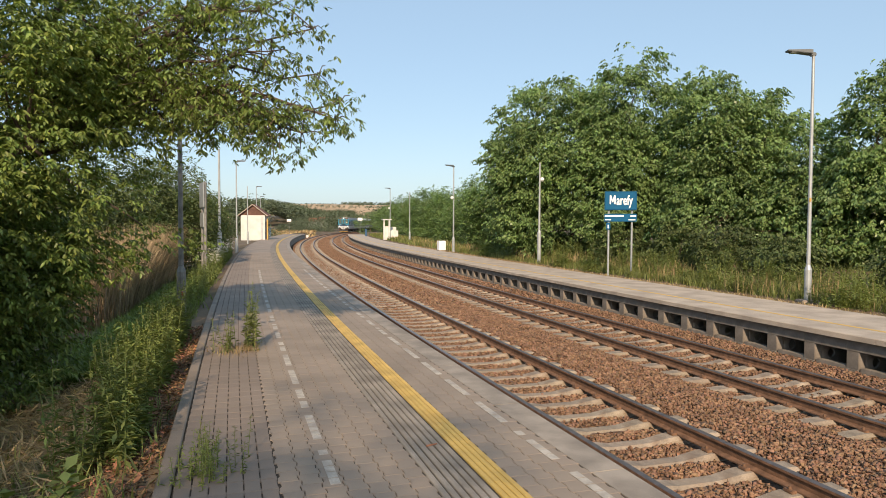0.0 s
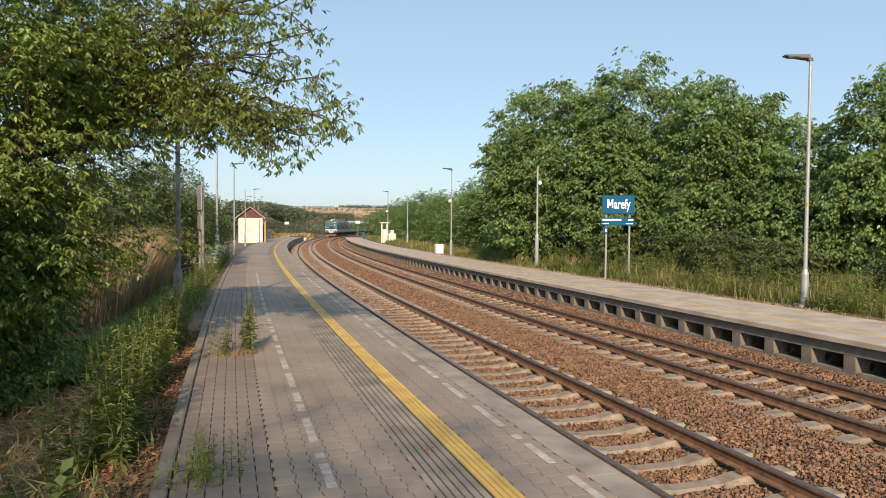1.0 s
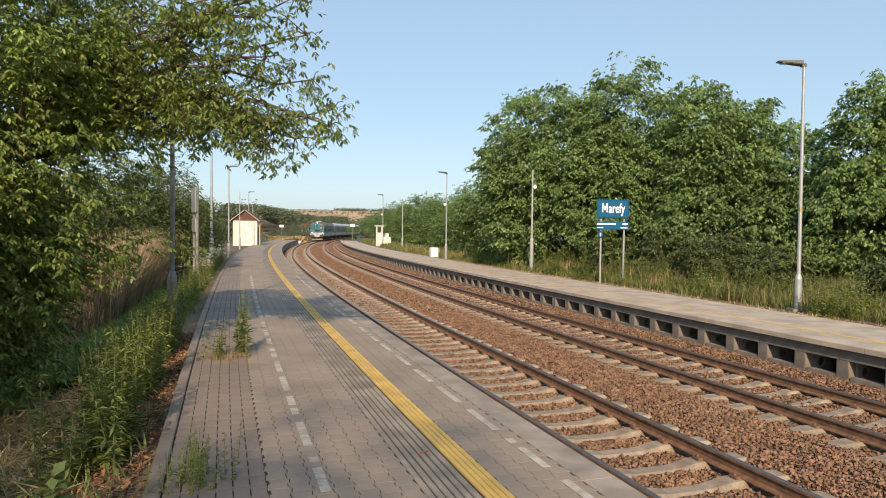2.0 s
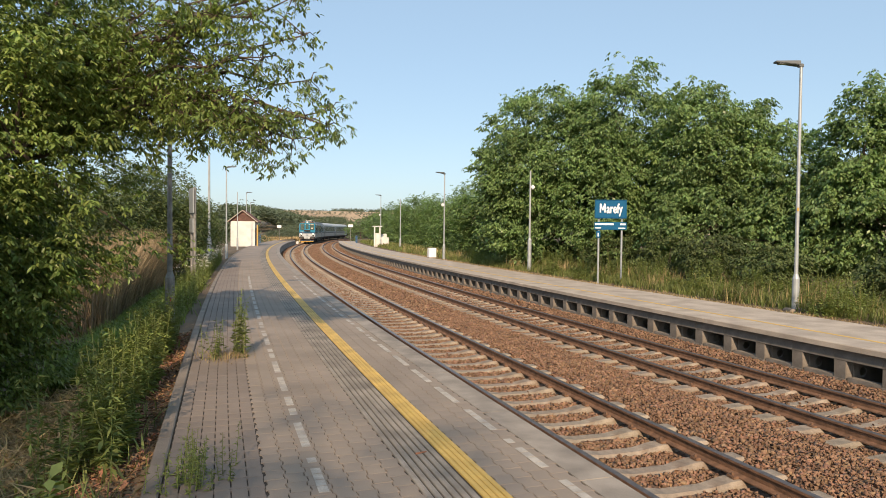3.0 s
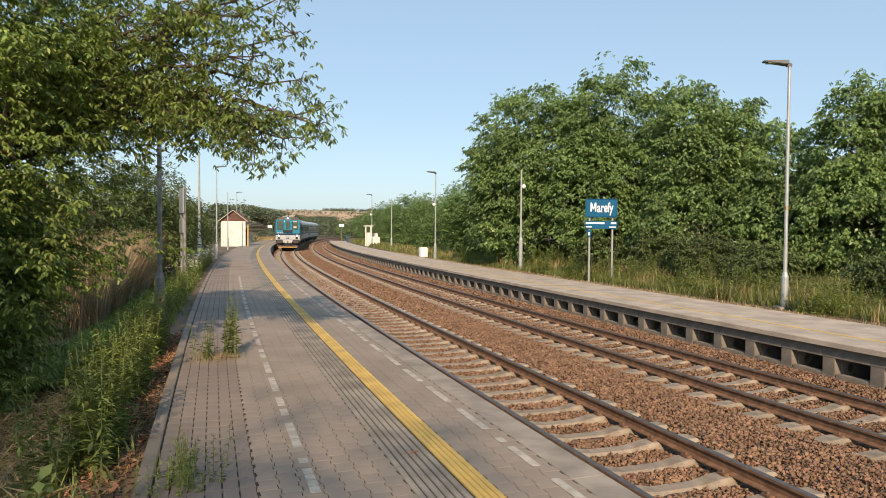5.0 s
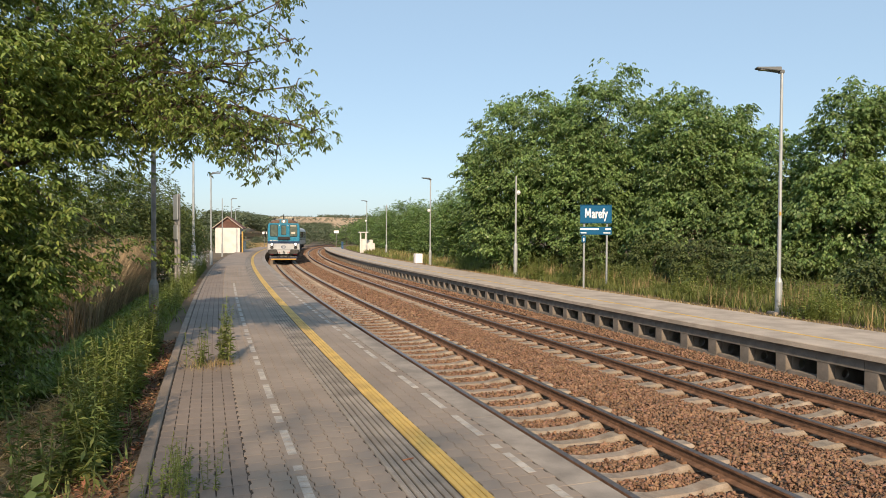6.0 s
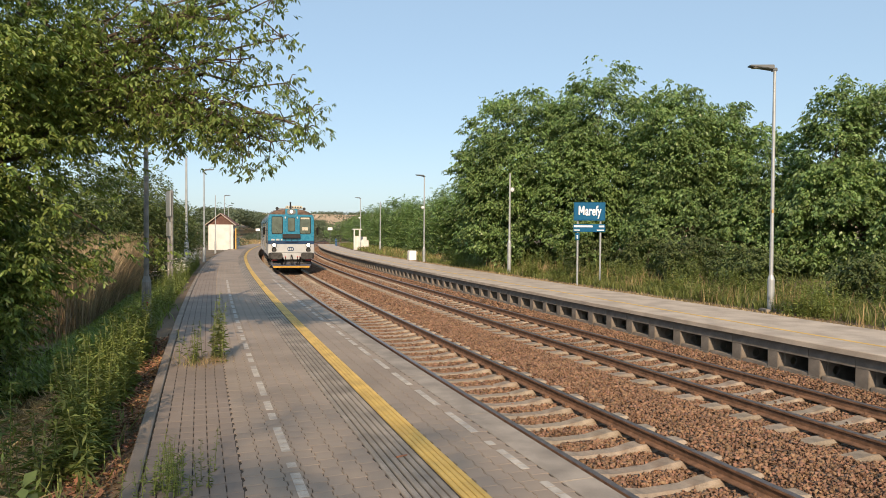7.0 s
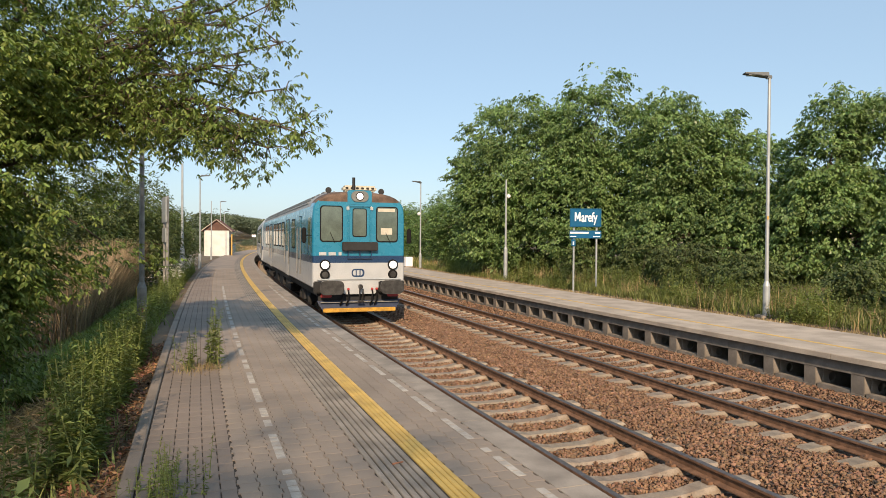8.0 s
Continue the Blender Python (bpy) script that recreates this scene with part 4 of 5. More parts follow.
def build_plants():
    rng = np.random.default_rng(31)
    U = rng.uniform
    blades("grass", U(8, 45, 22000), 9.0 + np.abs(rng.normal(0, 1.6, 22000)), None, 0.24, M_GRASS, rng, 0.011, 0.5, "green grass along the far platform")
    blades("dry_grass", U(6, 60, 9000), 8.38 + rng.exponential(0.16, 9000), None, 0.10, M_STRAW, rng, 0.008, 1.0, "short dry grass creeping over the back edge of the platform")
    tuft = rng.uniform((8, 9.0), (60, 11.4), (70, 2))
    k = rng.integers(0, 70, 1500)
    blades("dry_grass", tuft[k, 0] + rng.normal(0, 0.35, 1500), np.maximum(8.75, tuft[k, 1] + rng.normal(0, 0.25, 1500)), None, 0.55, M_STRAW, rng, 0.007, 0.45, "tall dry grass along the far platform")
    blades("dry_grass", U(45, 110, 1100), U(9.3, 12, 1100), None, 0.4, M_STRAW, rng, 0.025, 0.4, "dry grass along the far platform")
    blades("grass", U(45, 110, 7000), U(9.0, 12, 7000), None, 0.4, M_GRASS, rng, 0.03, 0.5, "green grass along the far platform")
    tuft = rng.uniform((8, 9.0), (45, 11.8), (75, 2))
    tall = U(0.35, 1.0, 75)
    for lo, hi in ((0.0, 0.55), (0.55, 0.8), (0.8, 1.1)):
        pick = np.flatnonzero((tall >= lo) & (tall < hi))
        k = rng.choice(pick, len(pick) * 15)
        weeds("weeds", tuft[k, 0] + rng.normal(0, 0.3, len(k)), np.maximum(8.8, tuft[k, 1] + rng.normal(0, 0.22, len(k))), (lo + hi) / 2 + 0.1, rng, M_WEED, "clumps of leafy weeds along the far platform", leaf=0.10, per=36, aspect=0.38)
    clump = rng.normal(0, 1, (60, 2))
    k = rng.integers(0, 60, 13000)
    blades("reeds", np.maximum(19.5 + rng.exponential(1.2, 13000), 27 + clump[k, 0] * 5 + rng.normal(0, 0.5, 13000)), np.minimum(-7.5 - rng.exponential(0.15, 13000), -8.3 + clump[k, 1] * 1.0 + rng.normal(0, 0.3, 13000)), None, 2.1, M_REED, rng, 0.009, 0.3, "pale dry reeds beside the near platform", "reeds")
    blades("reeds", U(20, 36, 3600), U(-10.4, -7.6, 3600), None, 1.3, M_REED, rng, 0.008, 0.75, "bent and broken dry reeds beside the near platform", "reeds")
    weeds("weeds", U(16, 38, 220), U(-11.5, -7.9, 220), 1.2, rng, M_WEED, "tall green weeds among the reeds", leaf=0.13, per=40)
    blades("grass", U(13, 40, 12000), U(-7.6, -5.5, 12000), None, 0.16, M_GRASS, rng, 0.010, 0.7, "green grass on the bank below the platform")
    blades("grass", U(4, 9.5, 900), U(-8.2, -5.3, 900), None, 0.22, M_GRASS, rng, 0.010, 0.6, "sparse grass on the bank below the platform")
    blades("dry_grass", U(3, 12, 16000), U(-9.5, -5.9, 16000), None, 0.08, M_STRAW, rng, 0.006, 2.2, "flattened dry grass on the bank")
    c = rng.uniform((7.2, -5.9), (14.0, -5.5), (15, 2))
    k = rng.integers(0, 15, 170)
    weeds("weeds", c[k, 0] + rng.normal(0, 0.3, 170), np.minimum(c[k, 1] + rng.normal(0, 0.15, 170), -5.5), 0.92, rng, M_WEED, "tall leafy green weeds along the kerb", leaf=0.105, per=60, aspect=0.26)
    c = rng.uniform((4.4, -6.9), (7.2, -5.7), (14, 2))
    k = rng.integers(0, 14, 80)
    weeds("weeds", c[k, 0] + rng.normal(0, 0.14, 80), c[k, 1] + rng.normal(0, 0.14, 80), 0.5, rng, M_WEED, "broad-leaved green weeds on the bank", leaf=0.17, per=20, aspect=0.65)
    weeds("weeds", U(17.5, 44, 240), -5.5 - np.abs(rng.normal(0, 0.4, 240)), 0.8, rng, M_WEED, "tall leafy green weeds along the kerb", leaf=0.1)
    blades("grass", U(12.5, 29, 30000), -6.8 + rng.normal(0, 0.42, 30000), None, 0.2, M_LUSH, rng, 0.011, 0.8, "short bright green grass strip on the bank")
    n = 5200
    ls, lo = U(4, 15, n), -5.25 - np.abs(rng.normal(0, 0.55, n))
    lx, ly, _ = at(ls, lo)
    litter = leaf_cloud("leaf_litter", np.stack([lx, ly, ground_z(ls, lo) + 0.015], -1), 2, (0.05, 0.05, 0.006), 0.07, M_LITTER, None, rng, 0.0, 0.35)
    tagged(litter, "brown fallen leaves and twigs along the kerb", "leaf litter", kind="stuff")
    n = 11000
    ls, lo = U(4.2, 12.0, n), U(-9.6, -5.9, n)
    lx, ly, _ = at(ls, lo)
    straw = leaf_cloud("straw_litter", np.stack([lx, ly, ground_z(ls, lo) + U(0.01, 0.10, n)], -1), 2, (0.06, 0.06, 0.02), 0.26, M_STRAW, None, rng, 0.0, 0.055)
    tagged(straw, "mown dry straw lying on the bank", "straw", kind="stuff")
    # white umbels among the weeds further along
    n = 500
    p = np.stack([*at(U(30, 48, n), -5.6 - np.abs(rng.normal(0, 0.5, n)))[:2], U(0.2, 0.8, n)], -1)
    tagged(leaf_cloud("wild_flowers", p, 5, (0.03, 0.03, 0.01), 0.05, M_FLOWER, None, rng, 0.0, 0.9), "white wild flowers among the weeds along the kerb", "flowers", kind="stuff")
    blades("grass", U(-14, 5, 9000), U(-16, -5.3, 9000), None, 0.2, M_GRASS, rng, 0.012, 0.7, "rough grass behind the thicket")
    blades("grass", U(-10, 60, 9000), U(12, 24, 9000), None, 0.3, M_GRASS, rng, 0.02, 0.6, "rough grass under the walnut trees")
    # weeds rooted in the paving joints
    weeds("weeds", rng.normal(12.0, 0.12, 9), rng.normal(-4.42, 0.05, 9), 0.92, rng, M_WEED, "tall weed growing from the paving joints", 0.0, 0.085, 70)
    weeds("weeds", rng.normal(11.8, 0.14, 9), rng.normal(-4.74, 0.08, 9), 0.50, rng, M_WEED, "weeds growing from the paving joints", 0.0, 0.07, 36)
    weeds("weeds", rng.normal(6.8, 0.22, 34), rng.normal(-4.88, 0.15, 34), 0.32, rng, M_WEED, "sprawling weed growing from the paving joints", 0.0, 0.04, 40, 0.003)
    blades("dry_grass", rng.normal(11.85, 0.22, 260), rng.normal(-4.6, 0.2, 260), 0.0, 0.10, M_STRAW, rng, 0.004, 1.2, "dry grass in the paving joints")


# ---------------------------------------------------------------- lamps, signs, huts


def lamp_post(name, s, o, height, head, label, base_h=1.0, material=None, arm=-1.0, turn=0.0, z0=0.0, r=0.055):
    root = tagged(empty(name, there(s, o, z0, turn)), label, "lamp post" if head else "pole", "lamp posts" if head else "poles")
    m = material or M_GALV
    bm = rod((0, 0, -0.3), (0, 0, base_h), r * 1.75, r * 1.75, 14)
    rod((0, 0, base_h), (0, 0, base_h + 0.12), r * 1.75, r, 14, bm)
    part("base_tube", bm, m, root, smooth=False)
    part("shaft", rod((0, 0, base_h + 0.1), (0, 0, height), r, r * 0.72, 14), m, root)
    if head:
        bm = box(arm * 0.02, 0, height + 0.0, 0.16, 0.09, 0.10, 0.02)
        own = bmesh.new()
        bmesh.ops.create_cube(own, size=1)
        for v in own.verts:
            far = v.co.x * arm > 0
            v.co = Vector((arm * (0.66 if far else 0.06), v.co.y * (0.20 if far else 0.26), height + 0.03 + (0.06 if far else 0.02) + v.co.z * (0.035 if far else 0.11)))
        bmesh.ops.bevel(own, geom=own.edges[:], offset=0.012, segments=2, affect="EDGES")
        bmesh.ops.recalc_face_normals(own, faces=own.faces)
        merge(bm, own)
        h = part("lamp_head", bm, M_LAMPHEAD, root, "grey flat lamp head")
        part("lens", box(arm * 0.4, 0, height + 0.045, 0.34, 0.17, 0.02, 0.005), M_LAMPGLASS, h)
    return root


def text_mesh(body, size, depth=0.003):
    cu = bpy.data.curves.new("lettering", "FONT")
    cu.body, cu.size, cu.extrude, cu.offset = body, size, depth, 0.010
    cu.align_x, cu.align_y = "CENTER", "CENTER"
    ob = bpy.data.objects.new("lettering", cu)
    me = bpy.data.meshes.new_from_object(ob)
    bpy.data.objects.remove(ob)
    return me


def build_sign():
    # faces the viewer's end of the line
    m = pose(6.73, 25.37, -0.05, 0, 0, -8)
    root = tagged(empty("station_sign", m), "blue station name board with white lettering on two posts", "sign")
    for x in (-0.43, 0.43):
        part("post", rod((x, 0.06, 0), (x, 0.06, 3.2), 0.038, 0.038, 12), M_GALV, root)
    board = part("name_board", box(0, 0, 2.86, 1.16, 0.05, 0.68, 0.015), M_BLUE_SIGN, root)
    bm = bmesh.new()
    for x in (-0.585, 0.585):
        box(x, 0.0, 2.86, 0.02, 0.06, 0.70, 0.004, bm)
    for z in (2.515, 3.205):
        box(0, 0.0, z, 1.19, 0.06, 0.02, 0.004, bm)
    part("frame", bm, M_BLUE_SIGN, board)
    bm = bmesh.new()
    for x in (-0.385, -0.215):
        box(x, -0.028, 2.895, 0.05, 0.008, 0.33, 0, bm)
    for side in (-1, 1):
        box(0, 0, 0, 0.046, 0.007, 0.27, 0, bm, Matrix.Translation((-0.30 + side * 0.04, -0.028, 2.94)) @ Matrix.Rotation(radians(side * 17), 4, "Y"))
    part("letter", bm, M_SIGN_WHITE, board)
    me = text_mesh("arefy", 0.50)
    me.materials.append(M_SIGN_WHITE)
    t = new("lettering", me)
    t.parent = board
    t.matrix_basis = pose(0.14, -0.03, 2.865, 90, 0, 0) @ Matrix.Diagonal((0.60, 1.02, 1, 1))
    low = part("direction_board", box(0, 0, 2.22, 1.20, 0.04, 0.30, 0.01), M_BLUE_SIGN, root)
    for x, z, w, h in ((-0.23, 2.285, 0.70, 0.065), (0.46, 2.285, 0.20, 0.065), (-0.46, 2.14, 0.22, 0.035), (0.42, 2.14, 0.26, 0.035)):
        part("bar", box(x, -0.024, z, w, 0.006, h), M_SIGN_WHITE, low)
    small = part("track_plate", box(-0.45, 0, 1.9, 0.16, 0.04, 0.26, 0.01), M_BLUE_SIGN, root)
    part("bar", box(-0.45, -0.024, 1.88, 0.05, 0.006, 0.13), M_SIGN_WHITE, small)


def build_posts():
    lab = "tall grey galvanised lamp post"
    near = lamp_post("lamp_post", 14.83, 9.12, 6.16, True, lab + " on the far platform", 0.8, None, -1.0, -20, 0.0, 0.05)
    part("sticker", box(-0.012, -0.046, 2.55, 0.05, 0.012, 0.09), M_OCHRE, near, "small orange sticker")
    part("footing", box(0, 0, 0.0, 0.42, 0.42, 0.08, 0.02), M_CONCRETE, near, "square concrete footing")
    for s, o, h in ((45.43, 8.9, 5.82), (78.5, 9.45, 5.93)):
        post = lamp_post("lamp_post", s, o, h, True, lab + " on the far platform", 0.9, None, -1.0, 10, 0.0, 0.055)
        part("loudspeaker", box(-0.14, -0.02, 3.7, 0.2, 0.2, 0.2, 0.05), M_SIGN_WHITE, post, "small white loudspeaker")
    post = lamp_post("pole", 31.51, 9.27, 4.9, False, "plain grey steel pole in front of the trees", 1.5, None, z0=0.0)
    part("loudspeaker", box(0.11, -0.03, 4.1, 0.17, 0.2, 0.2, 0.05), M_SIGN_WHITE, post, "small white loudspeaker")
    lamp_post("pole", 66.65, 9.87, 5.05, False, "plain grey steel pole beside the shrubs", 1.0, None)
    left = lamp_post("lamp_post", 16.21, -5.73, 6.3, True, "weathered lamp post half hidden by leaves", 1.0, M_GALV_DARK, 1.0, 0, -0.1, 0.052)
    part("warning_mark", box(0.02, -0.0915, 0.55, 0.025, 0.006, 0.08, 0.002), M_RED, left, "worn red warning mark")
    lamp_post("lamp_post", 49.5, -5.5, 6.2, True, lab + " beside the near platform", 0.9, None, 1.0, 0, -0.1)
    lamp_post("lamp_post", 82.0, -5.8, 6.2, True, lab + " beside the near platform", 0.9, None, 1.0, 0, -0.1)
    lamp_post("lamp_post", 112.0, -8.3, 6.2, True, lab + " beside the near platform", 0.9, None, 1.0, 0, -0.1)
    lamp_post("pole", 41.5, -6.1, 6.2, False, "plain grey steel pole beside the near platform", 1.4, None, z0=-0.1, r=0.075)
    lamp_post("pole", 75.0, -6.2, 5.9, False, "plain grey steel pole near the white hut", 1.0, None, z0=-0.1)
    # information board seen nearly edge-on
    root = tagged(empty("information_board", there(31.5, -6.2, -0.12, -78)), "grey metal notice board on two posts beside the platform", "notice board")
    for x in (-0.42, 0.42):
        part("post", rod((x, 0, 0), (x, 0, 3.75), 0.06, 0.06, 10), M_GALV_DARK, root)
    part("board", box(0, -0.07, 3.2, 1.1, 0.05, 1.05, 0.01), M_SIGN_BACK, root)
    part("panel", box(0, -0.07, 2.15, 0.95, 0.05, 0.6, 0.01), M_SIGN_BACK, root)
    # white cabinet
    cab = tagged(empty("cabinet", there(47.2, 8.5, 0.0, 0)), "small white cabinet at the back of the far platform", "cabinet")
    part("body", box(0, 0, 0.36, 0.5, 0.6, 0.68, 0.02), M_SIGN_WHITE, cab)
    part("plinth", box(0, 0, 0.02, 0.54, 0.64, 0.06, 0.01), M_CONCRETE, cab)


def build_huts():
    # white hut beside the far end of the near platform
    root = tagged(empty("hut", there(82.0, -6.0, -0.05, -3.0)), "small white rendered hut with a brown gable roof", "hut")
    bm = box(0, 0, 1.40, 2.7, 3.0, 2.9, 0.02)
    part("wall", bm, M_RENDER_WALL, root)
    w, z0, z1 = 1.35, 2.852, 3.95
    for y0, y1 in ((-1.54, -1.50), (1.50, 1.54)):
        bm = bmesh.new()
        vs = [bm.verts.new(v) for v in ((-w, y0, z0), (w, y0, z0), (0, y0, z1), (-w, y1, z0), (w, y1, z0), (0, y1, z1))]
        for f in ((0, 1, 2), (5, 4, 3), (0, 3, 4, 1), (1, 4, 5, 2), (2, 5, 3, 0)):
            bm.faces.new([vs[i] for i in f])
        part("gable", bm, M_WOOD_DARK, root, "dark brown gable boards")
    for side in (-1, 1):
        bm = bmesh.new()
        a, b = Vector((side * 1.68, 0, 2.70)), Vector((0, 0, 4.03))
        t = Vector((0, 0, 0.1))
        vs = [bm.verts.new(v) for v in [Vector((p.x, y, p.z)) + e for y in (-1.8, 1.8) for e in (Vector(), t) for p in (a, b)]]
        for f in ((0, 1, 3, 2), (4, 6, 7, 5), (0, 2, 6, 4), (1, 5, 7, 3), (2, 3, 7, 6), (0, 4, 5, 1)):
            bm.faces.new([vs[i] for i in f])
        bmesh.ops.recalc_face_normals(bm, faces=bm.faces)
        slope = part("roof_slope", bm, M_ROOF, root)
        n = (b - a).normalized()
        part("barge_board", box(0, 0, 0, (b - a).length, 0.04, 0.09, 0.01, None, Matrix.Translation((a + b) / 2 + Vector((0, -1.825, 0.05))) @ Matrix.Rotation(-math.atan2(n.z, n.x), 4, "Y")), M_SLAB, slope, "pale barge board")
    d = part("door", box(1.355, -0.7, 1.1, 0.05, 0.85, 2.05, 0.01), M_DARK, root)
    part("post", box(1.62, -1.5, 1.2, 0.16, 0.16, 2.5, 0.01), M_OCHRE, root, "ochre painted post")
    # white shelter on the far platform
    root = tagged(empty("shelter", there(79.5, 9.6, 0.0, 0)), "small white concrete shelter with an open side", "shelter")
    part("back_wall", box(0.25, 0.9, 0.75, 1.1, 0.15, 1.5, 0.02), M_RENDER_WALL, root)
    part("side_wall", box(-0.25, -0.9, 1.15, 0.14, 0.3, 2.3, 0.02), M_RENDER_WALL, root)
    part("side_wall", box(-0.85, -0.9, 1.15, 0.14, 0.3, 2.3, 0.02), M_RENDER_WALL, root)
    part("front_wall", box(-0.55, -0.75, 0.8, 0.5, 0.06, 1.6, 0.01), M_RENDER_WALL, root)
    part("roof", box(-0.5, -0.4, 2.36, 1.05, 1.5, 0.12, 0.02), M_RENDER_WALL, root)
    part("low_wall", box(0.35, -0.9, 0.55, 0.9, 0.15, 1.1, 0.02), M_RENDER_WALL, root)


# ---------------------------------------------------------------- the train


def body_section(inset=0.0, lower=0.0):
    """Half-outline of the car body as (x, z), floor to ridge."""
    w = 1.445 - inset
    pts = [(w - 0.10, 0.98), (w, 1.06), (w, 1.78), (w, 2.0), (w, 2.5), (w, 3.15), (w - 0.02, 3.4)]
    for k in range(1, 9):
        a = math.pi / 2 * k / 8
        pts.append(((w - 0.02) * math.cos(a) ** 0.62 if k < 8 else 0.0, 3.4 + (0.56 - lower) * math.sin(a)))
    return pts


def car_body(root, length, front, back_round=False):
    """Shell with rounded ends, split in its paint bands."""
    rings = []
    # y of ring, inset, lowering of the roof
    steps = [(0.0, 0.045, 0.10), (-0.03, 0.018, 0.04), (-0.08, 0.004, 0.0), (-0.30, 0.0, -0.02), (-0.8, 0.0, -0.06), (-1.5, 0.0, -0.10)]
    ys = steps + [(-length + 0.8, 0.0, -0.10), (-length + 0.3, 0.0, 0.02), (-length + 0.14, 0.02, 0.05), (-length + 0.05, 0.07, 0.1), (-length, 0.16, 0.18)]
    for y, inset, lower in ys:
        half = body_section(inset, lower)
        rings.append([(x, y, z) for x, z in half] + [(-x, y, z) for x, z in half[-2::-1]])
    n = len(rings[0])
    bands = {}
    verts = [v for r in rings for v in r]

    def add(face):
        c = [sum(verts[i][k] for i in face) / len(face) for k in range(3)]
        z = c[2]
        if z < 1.78:
            key = "white"
        elif z < 2.0:
            key = "dark"
        elif z < 3.42:
            key = "blue"
        elif z < (3.64 if c[1] > -0.75 else 3.56):
            key = "blue"
        elif front and c[1] > -0.75:
            key = "cap"
        else:
            key = "roof"
        bands.setdefault(key, []).append(face)

    for i in range(len(rings) - 1):
        for j in range(n - 1):
            add((i * n + j, (i + 1) * n + j, (i + 1) * n + j + 1, i * n + j + 1))
    for e, flip in ((0, False), (len(rings) - 1, True)):
        for j in range(n // 2):
            a, b = e * n + j, e * n + j + 1
            c, d = e * n + n - 2 - j, e * n + n - 1 - j
            f = (a, b, c, d) if b != c else (a, b, d)
            add(f[::-1] if flip else f)
    mats = {"white": (M_TRAIN_WHITE, "body_side", "dirty white lower body"), "dark": (M_TRAIN_DKBLUE, "body_band", "dark blue band"),
            "blue": (M_TRAIN_BLUE, "body_upper", "blue upper body") if front else (M_COACH_GREY, "body_upper", "pale grey upper body"), "roof": (M_TRAIN_ROOF if front else M_COACH_ROOF, "roof", "grey roof" if front else "pale grey roof"), "cap": (M_TRAIN_RUST, "roof_dome", "sooty rust-brown roof dome")}
    for key, faces in bands.items():
        m, name, label = mats[key]
        used = sorted({i for f in faces for i in f})
        remap = {k: i for i, k in enumerate(used)}
        ob = mesh_ob(name, [verts[i] for i in used], [tuple(remap[i] for i in f) for f in faces], m, root, False, label)
    return root


def rounded_plate(w, h, depth, r, seg=4):
    """A plate with rounded corners in the xz plane, facing +y."""
    bm = bmesh.new()
    pts = []
    for cx, cz, a0 in ((w / 2 - r, h / 2 - r, 0), (-w / 2 + r, h / 2 - r, 90), (-w / 2 + r, -h / 2 + r, 180), (w / 2 - r, -h / 2 + r, 270)):
        for k in range(seg + 1):
            a = radians(a0 + 90 * k / seg)
            pts.append((cx + r * math.cos(a), cz + r * math.sin(a)))
    f = [bm.verts.new((x, depth, z)) for x, z in pts]
    b = [bm.verts.new((x, 0, z)) for x, z in pts]
    bm.faces.new(f[::-1])
    bm.faces.new(b)
    for i in range(len(pts)):
        j = (i + 1) % len(pts)
        bm.faces.new((f[i], f[j], b[j], b[i]))
    bmesh.ops.recalc_face_normals(bm, faces=bm.faces)
    return bm


def plate(name, x, y, z, w, h, depth, r, material, parent, turn=0, label=""):
    bm = rounded_plate(w, h, depth, r)
    bmesh.ops.transform(bm, matrix=pose(x, y, z, 0, 0, turn), verts=bm.verts)
    return part(name, bm, material, parent, label)


def bogie(root, y):
    b = part("bogie", box(0, y, 0.52, 2.3, 2.9, 0.34, 0.03), M_TRAIN_BLACK, root, "black bogie frame")
    for yy in (y - 1.2, y + 1.2):
        for x in (-0.75, 0.75):
            bm = rod((x - 0.065, yy, 0.43), (x + 0.065, yy, 0.43), 0.43, 0.43, 20)
            part("wheel", bm, M_BUFFER, b)
        for x in (-1.12, 1.12):
            part("axle_box", box(x, yy, 0.45, 0.2, 0.32, 0.3, 0.03), M_TRAIN_BLACK, b)
    for x in (-1.15, 1.15):
        part("spring", rod((x, y, 0.35), (x, y, 0.75), 0.13, 0.13, 10), M_TRAIN_BLACK, b)


